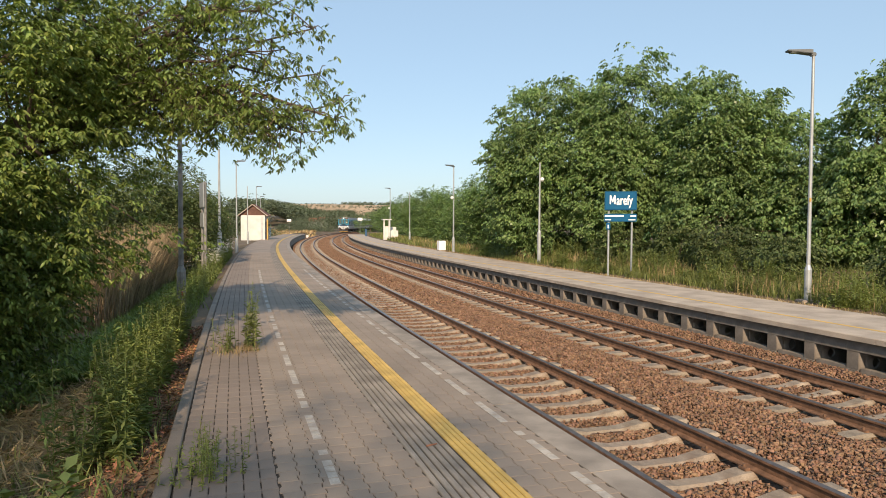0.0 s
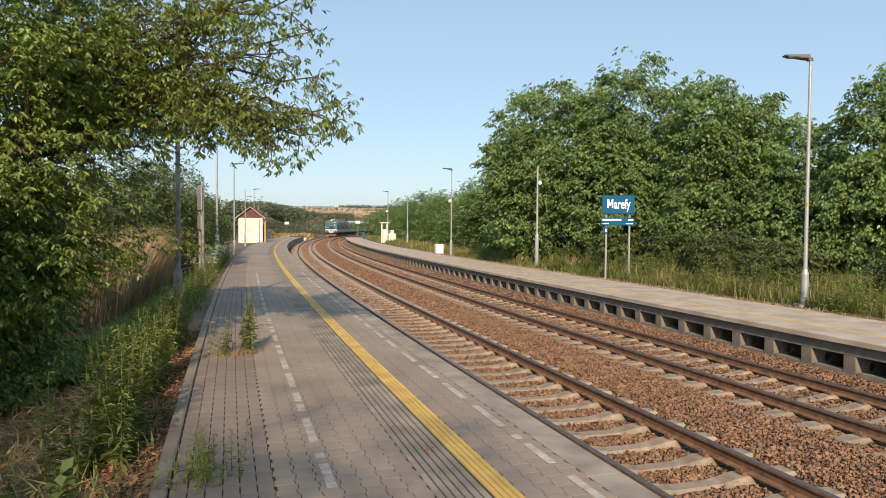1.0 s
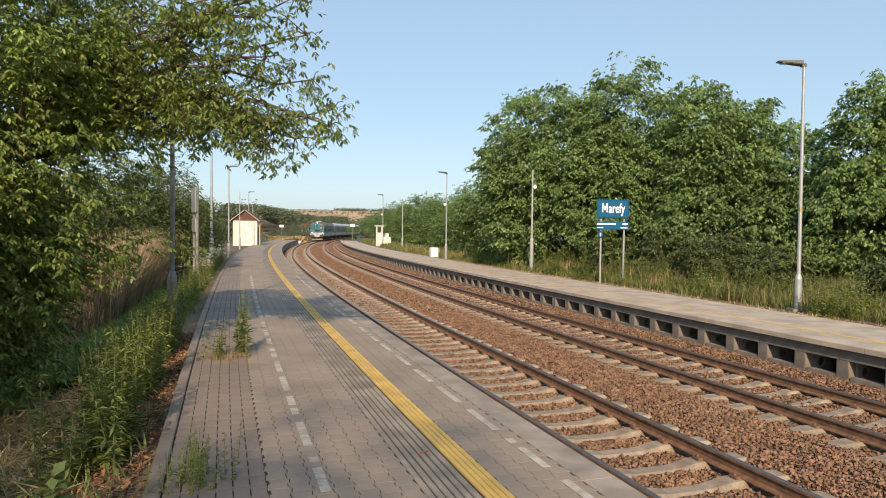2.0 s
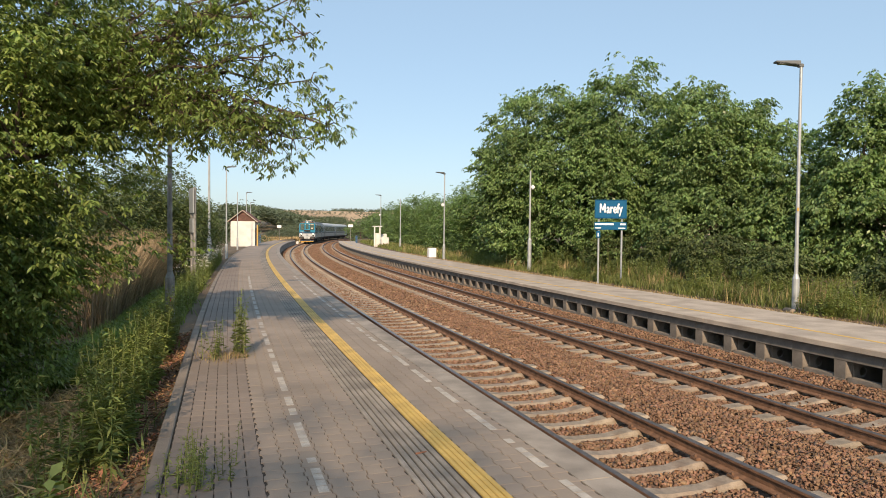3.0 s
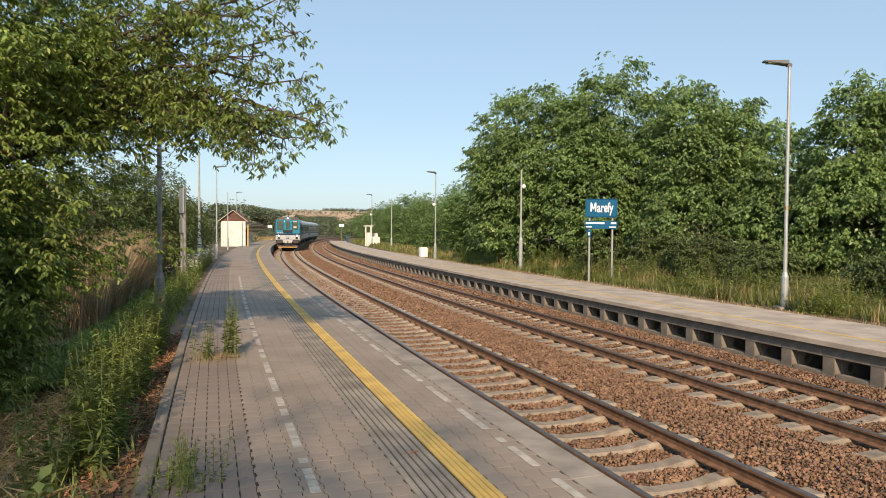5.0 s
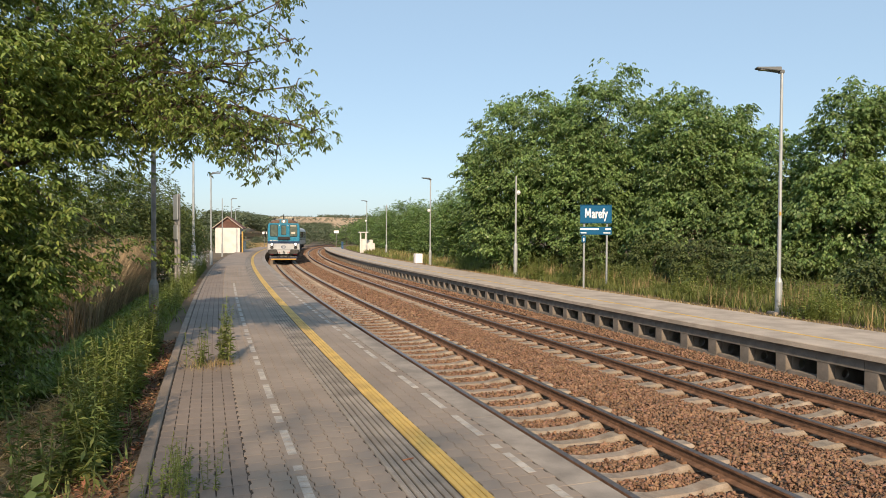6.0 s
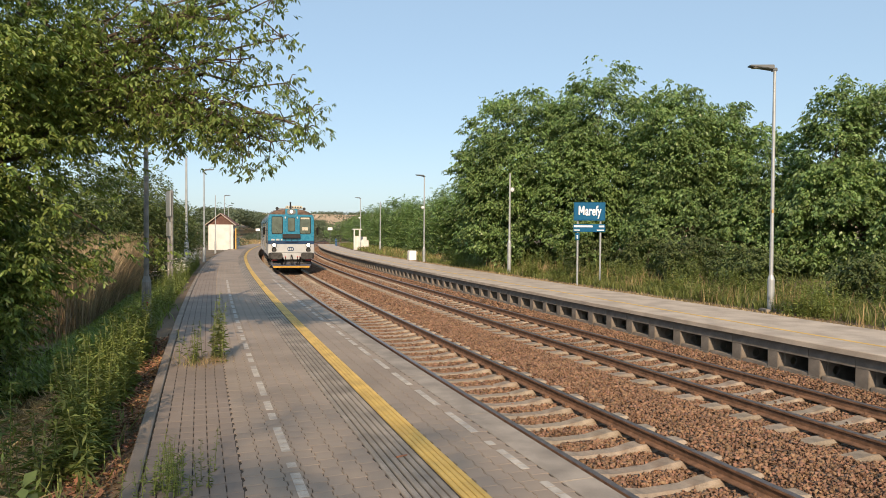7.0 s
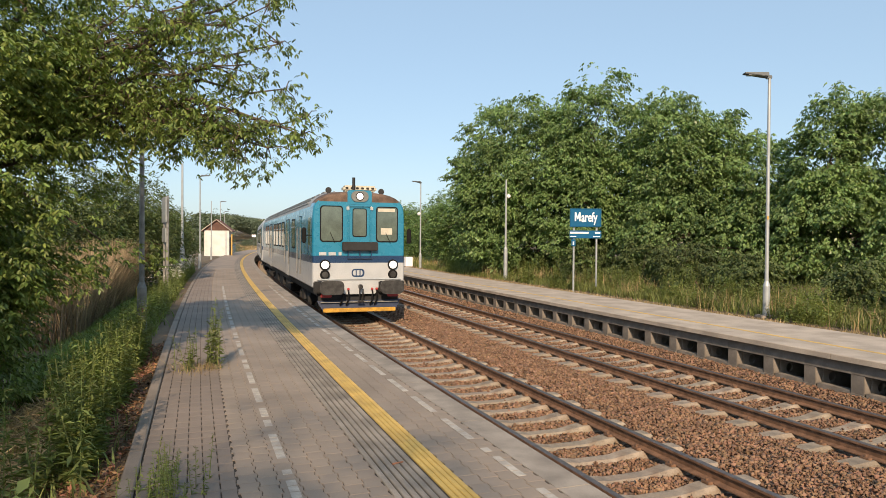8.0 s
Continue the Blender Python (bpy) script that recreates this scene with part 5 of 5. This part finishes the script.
def side_windows(root, windows, doors):
    for side in (-1, 1):
        turn = -90 * side
        x = side * 1.442
        for w in windows:
            f = plate("window_frame", x, -w, 2.70, 1.16, 1.10, 0.014, 0.08, M_RUBBER, root, turn)
            plate("window", x, -w, 2.70, 1.04, 0.98, 0.020, 0.06, M_GLASS_REFLECT_TINT, f, turn)
            part("window_bar", box(x + side * 0.022, -w, 2.95, 0.014, 1.02, 0.045), M_GALV, f)
        for d in doors:
            # proud black plate paints in the shade of the recessed doorway
            recess_plate = plate("door_surround", x, -d, 2.12, 1.46, 2.36, 0.012, 0.05, M_TRAIN_BLACK, root, turn, "dark plate standing in for the shade of the door recess")
            for e in (-0.33, 0.33):
                dr = plate("door", x, -d + e, 2.64, 0.56, 1.24, 0.020, 0.03, M_TRAIN_BLUE, root, turn, "blue folding door leaf")
                part("lower_panel", box(x + side * 0.016, -d + e, 1.52, 0.012, 0.56, 0.98), M_TRAIN_WHITE, dr, "dirty white lower door panel")
                plate("door_window", x, -d + e, 2.70, 0.40, 0.95, 0.026, 0.05, M_GLASS_REFLECT_TINT, dr, turn)
            for e in (-0.80, 0.80):
                part("handrail", rod((x + side * 0.05, -d + e, 1.5), (x + side * 0.05, -d + e, 2.7), 0.018, 0.018, 6), M_GALV_DARK, root)
            part("step", box(side * 1.36, -d, 0.72, 0.2, 1.1, 0.05, 0.01), M_TRAIN_BLACK, root)


def roof_ribs(root, length):
    """Long pressed ribs along the roof's shoulders."""
    half = body_section(0.0, -0.10)
    for side in (-1, 1):
        for k in range(8, 14):
            x, z = half[k]
            part("roof_rib", box(side * x, -length / 2 - 0.3, z + 0.012, 0.05, length - 2.6, 0.05, 0.012), M_TRAIN_ROOF, root)


def railcar():
    root = tagged(empty("diesel_railcar"), "blue and white diesel railcar with lit headlights", "train")
    L = 25.0
    car_body(root, L, True)
    # front: y = 0 plane, proud parts forward
    for x in (-0.868, 0.868):
        f = plate("windscreen_frame", x, -0.005, 2.976, 0.70, 1.11, 0.022, 0.10, M_RUBBER, root)
        plate("windscreen", x, 0.0, 2.976, 0.63, 1.04, 0.024, 0.08, M_GLASS_REFLECT_TINT, f, label="dark windscreen with a reflection tone in its colour")
        if x < 0:
            part("blind", box(x + 0.02, 0.026, 2.76, 0.36, 0.004, 0.20), M_CREAM, f, "pale cab panel seen behind the glass")
            part("blind", box(x + 0.02, 0.026, 3.42, 0.54, 0.004, 0.10), M_CREAM, f, "pale sun blind behind the glass")
        part("wiper", rod((x - 0.1, 0.045, 2.40), (x + 0.05, 0.045, 2.72), 0.010, 0.008, 5), M_RUBBER, f)
    for x in (-0.345, 0.345):
        part("door_rail", box(x, 0.02, 2.95, 0.05, 0.07, 1.18, 0.02), M_TRAIN_BLUE, root)
    part("door_rail", box(0, 0.02, 3.53, 0.70, 0.07, 0.06, 0.02), M_TRAIN_BLUE, root)
    door = plate("end_door", 0, 0.0, 2.94, 0.60, 1.12, 0.014, 0.05, M_TRAIN_BLUE, root)
    plate("door_window_frame", 0, 0.004, 3.02, 0.45, 0.88, 0.022, 0.07, M_RUBBER, door)
    plate("door_window", 0, 0.008, 3.02, 0.40, 0.83, 0.024, 0.06, M_GLASS_REFLECT_TINT, door)
    fold = part("gangway_plate", box(0, 0.10, 2.29, 1.10, 0.16, 0.27, 0.02), M_TRAIN_BLACK, root, "black folded gangway plate")
    for x in (-0.36, 0.0, 0.36):
        part("bracket", box(x, 0.07, 2.05, 0.03, 0.06, 0.25, 0.005), M_TRAIN_DKBLUE, root)
    part("bracket", rod((-0.38, 0.09, 1.93), (0.38, 0.09, 1.93), 0.018, 0.018, 6), M_TRAIN_DKBLUE, root)
    for x in (-0.41, 0.33):
        part("marker_lamp", box(x + 0.04, 0.04, 3.46, 0.09, 0.07, 0.16, 0.035), M_LENS, root)
    top = plate("lamp_housing", 0, -0.05, 3.83, 0.54, 0.33, 0.10, 0.16, M_SEALANT, root, label="dark grey oval lamp housing")
    part("lamp_ring", rod((0, 0.04, 3.83), (0, 0.058, 3.83), 0.135, 0.13, 18), M_TRAIN_BLACK, top)
    part("headlight", rod((0, 0.05, 3.83), (0, 0.080, 3.83), 0.105, 0.095, 18), M_LIGHT_ON, top, "lit round headlight")
    plate("lamp_panel", 0, -0.12, 3.80, 0.76, 0.44, 0.13, 0.08, M_TRAIN_BLUE, root, label="blue panel round the upper headlight")
    part("handrail", rod((-1.30, 0.10, 1.28), (1.30, 0.10, 1.28), 0.022, 0.022, 8), M_GALV, root)
    for x in (-1.28, -0.62, 0.62, 1.28):
        part("handrail_bracket", rod((x, -0.03, 1.28), (x, 0.11, 1.28), 0.018, 0.018, 6), M_GALV, root)
    for x in (-1.06, 1.06):
        ring = part("lamp_ring", rod((x, 0.0, 1.72), (x, 0.06, 1.72), 0.165, 0.16, 20), M_RUBBER, root)
        part("headlight", rod((x, 0.05, 1.72), (x, 0.075, 1.72), 0.125, 0.11, 20), M_LIGHT_ON, ring, "lit round headlight")
        ring = part("lamp_ring", rod((x, 0.0, 1.42), (x, 0.055, 1.42), 0.15, 0.145, 20), M_RUBBER, root)
        part("tail_lamp", rod((x, 0.05, 1.42), (x, 0.065, 1.42), 0.10, 0.09, 16), M_BUFFER, ring, "unlit dark tail lamp")
    # bars in place of the vehicle number
    for x, w in ((1.13, 0.22), (0.84, 0.22), (0.60, 0.09)):
        part("bar", box(x, -0.002, 2.06, w, 0.03, 0.10), M_TRAIN_WHITE, root)
    # emblem: a rounded outline with two inner strokes
    em = plate("emblem", 0.04, 0.0, 1.47, 0.40, 0.25, 0.012, 0.10, M_TRAIN_DKBLUE, root, label="dark blue rounded emblem")
    plate("emblem_inner", 0.05, 0.004, 1.47, 0.30, 0.16, 0.014, 0.06, M_TRAIN_WHITE, em)
    for x in (-0.06, 0.06):
        part("emblem_stroke", box(0.04 + x, 0.016, 1.47, 0.035, 0.006, 0.16), M_TRAIN_DKBLUE, em)
    # buffer beam, buffers, coupling, plough
    part("buffer_beam", box(0, 0.02, 1.12, 2.3, 0.14, 0.26, 0.02), M_TRAIN_WHITE, root, "worn white buffer beam")
    plate("coupling_panel", 0, 0.03, 1.0, 1.06, 0.36, 0.075, 0.10, M_TRAIN_WHITE, root, label="worn white panel behind the coupling")
    for x in (-1.0, 1.0):
        part("buffer_mount", box(x, 0.06, 1.04, 0.82, 0.14, 0.36, 0.03), M_TRAIN_BLACK, root, "black buffer mounting")
    for x in (-0.92, 0.92):
        b = part("buffer", rod((x, 0.05, 1.05), (x, 0.5, 1.05), 0.13, 0.12, 16), M_BUFFER, root)
        plate("buffer_head", x, 0.5, 1.05, 0.72, 0.42, 0.06, 0.15, M_BUFFER, b, label="dark worn buffer plate")
        part("lamp_bracket", box(x * 1.12, 0.12, 0.78, 0.34, 0.06, 0.10, 0.02), M_RED, root, "red bracket")
    hook = part("coupling_hook", box(0, 0.22, 1.06, 0.09, 0.36, 0.14, 0.03), M_BUFFER, root)
    bm = bmesh.new()
    for x in (-0.05, 0.05):
        rod((x, 0.36, 1.0), (x, 0.3, 0.62), 0.022, 0.022, 6, bm)
    rod((-0.1, 0.3, 0.62), (0.1, 0.3, 0.62), 0.03, 0.03, 6, bm)
    part("coupling_link", bm, M_BUFFER, hook)
    for x in (-0.52, -0.38, 0.36, 0.55):
        bm = bmesh.new()
        limb([(x, 0.1, 0.98), (x, 0.22, 0.88), (x + 0.03, 0.24, 0.62), (x + 0.06, 0.12, 0.5)], 0.026, 0.026, bm, 7)
        h = part("brake_hose", bm, M_RUBBER, root)
        part("hose_tap", box(x, 0.12, 0.98, 0.07, 0.08, 0.07, 0.01), M_RED, h)
    part("skirt", box(0, -0.10, 0.68, 2.5, 0.10, 0.48, 0.02), M_TRAIN_BLACK, root)
    part("step_bar", rod((-1.2, 0.1, 0.58), (1.2, 0.1, 0.58), 0.02, 0.02, 6), M_GALV_DARK, root)
    bm = bmesh.new()
    vs = [bm.verts.new(v) for v in ((-1.3, -0.02, 0.62), (1.3, -0.02, 0.62), (1.12, 0.14, 0.30), (-1.12, 0.14, 0.30), (-1.3, -0.09, 0.62), (1.3, -0.09, 0.62), (1.12, 0.07, 0.30), (-1.12, 0.07, 0.30))]
    for f in ((0, 1, 2, 3), (7, 6, 5, 4), (0, 4, 5, 1), (3, 2, 6, 7), (1, 5, 6, 2), (0, 3, 7, 4)):
        bm.faces.new([vs[i] for i in f])
    bmesh.ops.recalc_face_normals(bm, faces=bm.faces)
    part("plough", bm, M_NAVY, root)
    part("plough_edge", box(0, 0.125, 0.34, 2.25, 0.06, 0.12, 0.01), M_PLOUGH, root, "worn yellow plough edge")
    # mirrors, roof gear
    for s in (-1, 1):
        part("mirror_arm", rod((s * 1.38, -0.35, 2.62), (s * 1.62, -0.28, 2.62), 0.015, 0.015, 6), M_RUBBER, root)
        part("mirror", box(s * 1.66, -0.28, 2.62, 0.14, 0.10, 0.48, 0.03), M_RUBBER, root)
        part("cab_window", box(s * 1.444, -0.75, 2.75, 0.02, 0.62, 0.86, 0.005), M_GLASS_REFLECT_TINT, root)
        bm = rod((s * 0.85, -0.9, 3.7), (s * 0.85, -0.9, 4.0), 0.03, 0.03, 8)
        rod((s * 0.85, -0.98, 4.04), (s * 0.85, -0.74, 4.05), 0.04, 0.10, 12, bm)
        part("horn", bm, M_TRAIN_BLACK, root)
    bm = box(-0.25, -1.4, 4.16, 1.1, 0.5, 0.2, 0.06)
    ex = part("roof_cowl", bm, M_CREAM, root, "cream roof cowl with a row of holes")
    # solid dark blocks give the shade inside the cowl's row of holes
    for k in range(6):
        part("cowl_hole", box(-0.66 + k * 0.17, -1.15, 4.17, 0.09, 0.03, 0.07, 0.01), M_DARK, ex)
    part("aerial", rod((0.0, -1.0, 3.95), (0.0, -1.0, 4.5), 0.05, 0.05, 8), M_TRAIN_BLACK, root)
    for k in range(5):
        part("roof_vent", box(0.35, -3.4 - k * 4.4, 4.08, 0.7, 0.9, 0.16, 0.05), M_TRAIN_ROOF, root)
    roof_ribs(root, L)
    side_windows(root, (5.5, 9.8, 11.4, 13.0, 14.6, 19.4, 21.0), (7.8, 17.1))
    for s in (-1, 1):
        crew = plate("crew_door", s * 1.442, -3.3, 2.55, 0.72, 1.5, 0.010, 0.04, M_RUBBER, root, -90 * s, "narrow blue crew door")
        plate("crew_door_leaf", s * 1.442, -3.3, 2.55, 0.66, 1.44, 0.018, 0.03, M_TRAIN_BLUE, crew, -90 * s)
        for y in (-2.8, -3.8):
            part("handrail", rod((s * 1.49, y, 1.3), (s * 1.49, y, 2.9), 0.02, 0.02, 6), M_GALV_DARK, root)
    part("underframe", box(0, -L / 2, 0.86, 2.5, L - 0.6, 0.26, 0.03), M_TRAIN_BLACK, root)
    for y, w in ((-9.5, 2.4), (-13.0, 2.0), (-15.8, 1.6)):
        part("engine_box", box(0, y, 0.55, 2.5, w, 0.5, 0.05), M_TRAIN_BLACK, root)
    for y in (-4.0, -21.0):
        bogie(root, y)
    return root


def coach():
    root = tagged(empty("passenger_coach"), "pale grey passenger coach with a blue band behind the railcar", "train", "coaches")
    L = 24.6
    car_body(root, L, False)
    side_windows(root, [3.4 + 1.62 * k for k in range(12)], (1.5, 23.1))
    plate("end_door", 0, 0.0, 2.3, 0.9, 1.95, 0.02, 0.05, M_TRAIN_BLACK, root)
    for k in range(5):
        part("roof_vent", box(0, -3 - k * 4.4, 4.0, 0.7, 0.8, 0.14, 0.05), M_TRAIN_ROOF, root)
    part("underframe", box(0, -L / 2, 0.86, 2.5, L - 0.6, 0.26, 0.03), M_TRAIN_BLACK, root)
    part("equipment_box", box(0, -12, 0.55, 2.4, 3.0, 0.45, 0.05), M_TRAIN_BLACK, root)
    for y in (-3.8, -20.8):
        bogie(root, y)
    return root


# ---------------------------------------------------------------- distance


def build_distance():
    rng = np.random.default_rng(77)
    # wooded hill and the dark belt along the valley
    def wood(name, az0, az1, d0, d1, count, hgt, label, base=0.0, fall=0.0):
        az = np.radians(rng.uniform(az0, az1, count))
        d = rng.uniform(d0, d1, count)
        x, y = d * np.sin(az), d * np.cos(az)
        rise = np.clip((d - 700) / 1500, 0, 1)
        z = rise * rise * (3 - 2 * rise) * 64 - 2 + base - fall * np.clip(np.degrees(az) + 14.5, 0, 9)
        c = np.stack([x, y, z + hgt * rng.uniform(0.25, 0.9, count)], -1)
        tagged(leaf_cloud(name, c, 50, (hgt * 0.24, hgt * 0.24, hgt * 0.18), hgt * (0.085 if d0 < 600 else 0.17), M_LEAF_HAZED, None, rng, 0.1, 0.8), label, "woods", kind="stuff")

    wood("far_woods", -17.5, -9.3, 750, 1000, 900, 12, "green wooded hill across the valley", 13, 3.6)
    wood("far_woods", -17.5, -10.5, 950, 1200, 800, 13, "green wooded hill across the valley", 15, 4.2)
    wood("far_woods", -15, 4, 2300, 2500, 900, 8, "distant belt of trees on the ridge", 0)
    wood("far_woods", -13, -4, 420, 620, 420, 8, "trees along the valley floor")
    wood("far_woods", -30, -15.5, 160, 330, 500, 9, "trees beyond the end of the platform")
    wood("far_woods", -6.2, 14, 170, 330, 500, 8, "trees beyond the end of the platform")
    wood("far_woods", -8.6, 4, 2150, 2400, 700, 9, "dark wooded ridge behind the fields")
    wood("far_woods", -9.8, -5.4, 300, 400, 220, 8, "green trees on the valley floor")
    wood("far_woods", -10.5, -7.5, 1000, 1150, 220, 9, "wooded foot of the hill", 4)
    wood("far_woods", -12, -3, 1500, 1650, 160, 6, "dark hedge between the far fields", 0)
    wood("bushes", -13.8, -9.5, 205, 260, 240, 3.4, "low bushes beside the line beyond the platform")
    wood("bushes", -20, -14, 120, 180, 120, 3.0, "low bushes beyond the white hut")


def build_village():
    rng = random.Random(4)
    for i in range(9):
        az, d = radians(-10.9 + i * 0.42 + rng.uniform(-0.12, 0.12)), rng.uniform(690, 740)
        m = pose(d * math.sin(az), d * math.cos(az), -2.0, 0, 0, rng.uniform(-40, 40))
        root = tagged(empty("house", m), "distant village house with a red tiled roof", "house", "village houses")
        w, l, h = rng.uniform(8, 11), rng.uniform(8, 12), rng.uniform(4.5, 6.5)
        part("wall", box(0, 0, h / 2, w, l, h), M_RENDER_WALL, root)
        bm = bmesh.new()
        vs = [bm.verts.new(v) for v in ((-w / 2 - 0.5, -l / 2 - 0.4, h), (w / 2 + 0.5, -l / 2 - 0.4, h), (w / 2 + 0.5, l / 2 + 0.4, h), (-w / 2 - 0.5, l / 2 + 0.4, h),
                                        (-w / 2 - 0.5, 0, h + 4), (w / 2 + 0.5, 0, h + 4))]
        for f in ((0, 1, 5, 4), (2, 3, 4, 5), (1, 2, 5), (3, 0, 4), (3, 2, 1, 0)):
            bm.faces.new([vs[k] for k in f])
        part("roof", bm, M_ROOF_RED, root)


def build_tower():
    # lattice tower on the far fields
    root = tagged(empty("transmission_tower", pose(-268, 1500, 10)), "distant steel lattice transmission tower on the fields", "tower")
    for sx in (-1, 1):
        for sy in (-1, 1):
            part("leg", rod((sx * 2.2, sy * 2.2, 0), (sx * 0.4, sy * 0.4, 36), 0.22, 0.15, 5), M_GALV_DARK, root)
    for z, w in ((26, 4.5), (30, 5.5), (34, 3.5)):
        part("arm", rod((-w, 0, z), (w, 0, z), 0.25, 0.25, 5), M_GALV_DARK, root)


def build_dry_meadow():
    rng = np.random.default_rng(15)
    n = 5000
    az, d = np.radians(rng.uniform(-14.5, -10.8, n)), rng.uniform(150, 250, n)
    s, o = nearest(d * np.sin(az), d * np.cos(az))
    keep = o < -3.5
    blades("dry_grass", s[keep], o[keep], None, 0.5, M_STRAW, rng, 0.25, 0.6, "dry straw-coloured meadow beyond the platform")


def build_twig():
    t = part("twig", rod((0, -0.05, 0.008), (0.03, 0.05, 0.01), 0.009, 0.006, 6), M_LITTER)
    t.matrix_basis = there(6.95, -3.05, 0.004, -60)
    tagged(t, "short reddish brown twig lying on the paving", "twig")


def build_far_end():
    # small white plates on posts, a blue railing and a marker stone where the platforms end
    for s, o, z in ((125, -5.0, 2.5), (112, 7.6, 2.7)):
        root = tagged(empty("plate_sign", there(s, o)), "small white plate on a thin post", "sign", "plate signs")
        part("post", rod((0, 0, -0.8), (0, 0, z), 0.04, 0.04, 8), M_GALV_DARK, root)
        part("plate", box(0, -0.05, z - 0.1, 0.75, 0.03, 0.45, 0.01), M_SIGN_WHITE, root)
    for s, o in ((100, 8.2), (103, -6.2)):
        root = tagged(empty("railing", there(s, o)), "blue painted tubular steel railing", "railing", "railings")
        for k in range(4):
            part("post", rod((0, k * 1.5, -0.3), (0, k * 1.5, 1.05), 0.04, 0.04, 8), M_BLUE_SEAT, root)
        for z in (0.35, 0.7, 1.05):
            part("rail", rod((0, 0, z), (0, 4.5, z), 0.03, 0.03, 8), M_BLUE_SEAT, root)
    root = tagged(empty("marker_stone", there(128, -2.0, RAIL_Z - 0.25)), "small white painted marker stone beside the rail", "marker stone")
    part("block", box(0, 0, 0.28, 0.45, 0.35, 0.6, 0.08), M_RENDER_WALL, root)


build_ground()
build_ballast()
build_track("railway_track", 0.0)
build_track("railway_track", OTHER)
build_platforms()
build_supports()
build_markings()
build_trees_right()
build_trees_left()
build_trees_behind()
build_plants()
build_posts()
build_sign()
build_huts()
build_far_end()
build_village()
build_tower()
build_dry_meadow()
build_twig()
build_distance()
lead = railcar()
coaches = [coach()]
coaches.append(copy_thing(coaches[0], Matrix()))
paver_field()


def vehicle_pose(s, front_bogie, back_bogie):
    """Pose of a vehicle whose front stands at s and which runs towards smaller s."""
    x0, y0, _ = at(s + front_bogie, 0.0)
    x1, y1, _ = at(s + back_bogie, 0.0)
    d = Vector((float(x0 - x1), float(y0 - y1), 0)).normalized()
    p = Vector((float(x0), float(y0), RAIL_Z)) + d * front_bogie
    return pose(*p, 0, 0, math.degrees(math.atan2(-d.x, d.y)))


def motions():
    # the train's front along the line, by time
    t = [0, 0.5, 1, 1.5, 3, 3.5, 4, 4.5, 6, 6.5, 7, 7.5, 8]
    s = [185, 175, 165.2, 155.4, 125.7, 115.2, 104.7, 94.1, 64.7, 54.7, 44.6, 33.7, 21.85]
    fit = np.polyfit(t, s, 5)
    times = [k * 0.25 for k in range(33)]
    walk(lead, [(k, vehicle_pose(float(np.polyval(fit, k)), 4.0, 21.0)) for k in times])
    for i, c in enumerate(coaches):
        walk(c, [(k, vehicle_pose(float(np.polyval(fit, k)) + 25.6 + 25.2 * i, 3.8, 20.8)) for k in times])


motions()
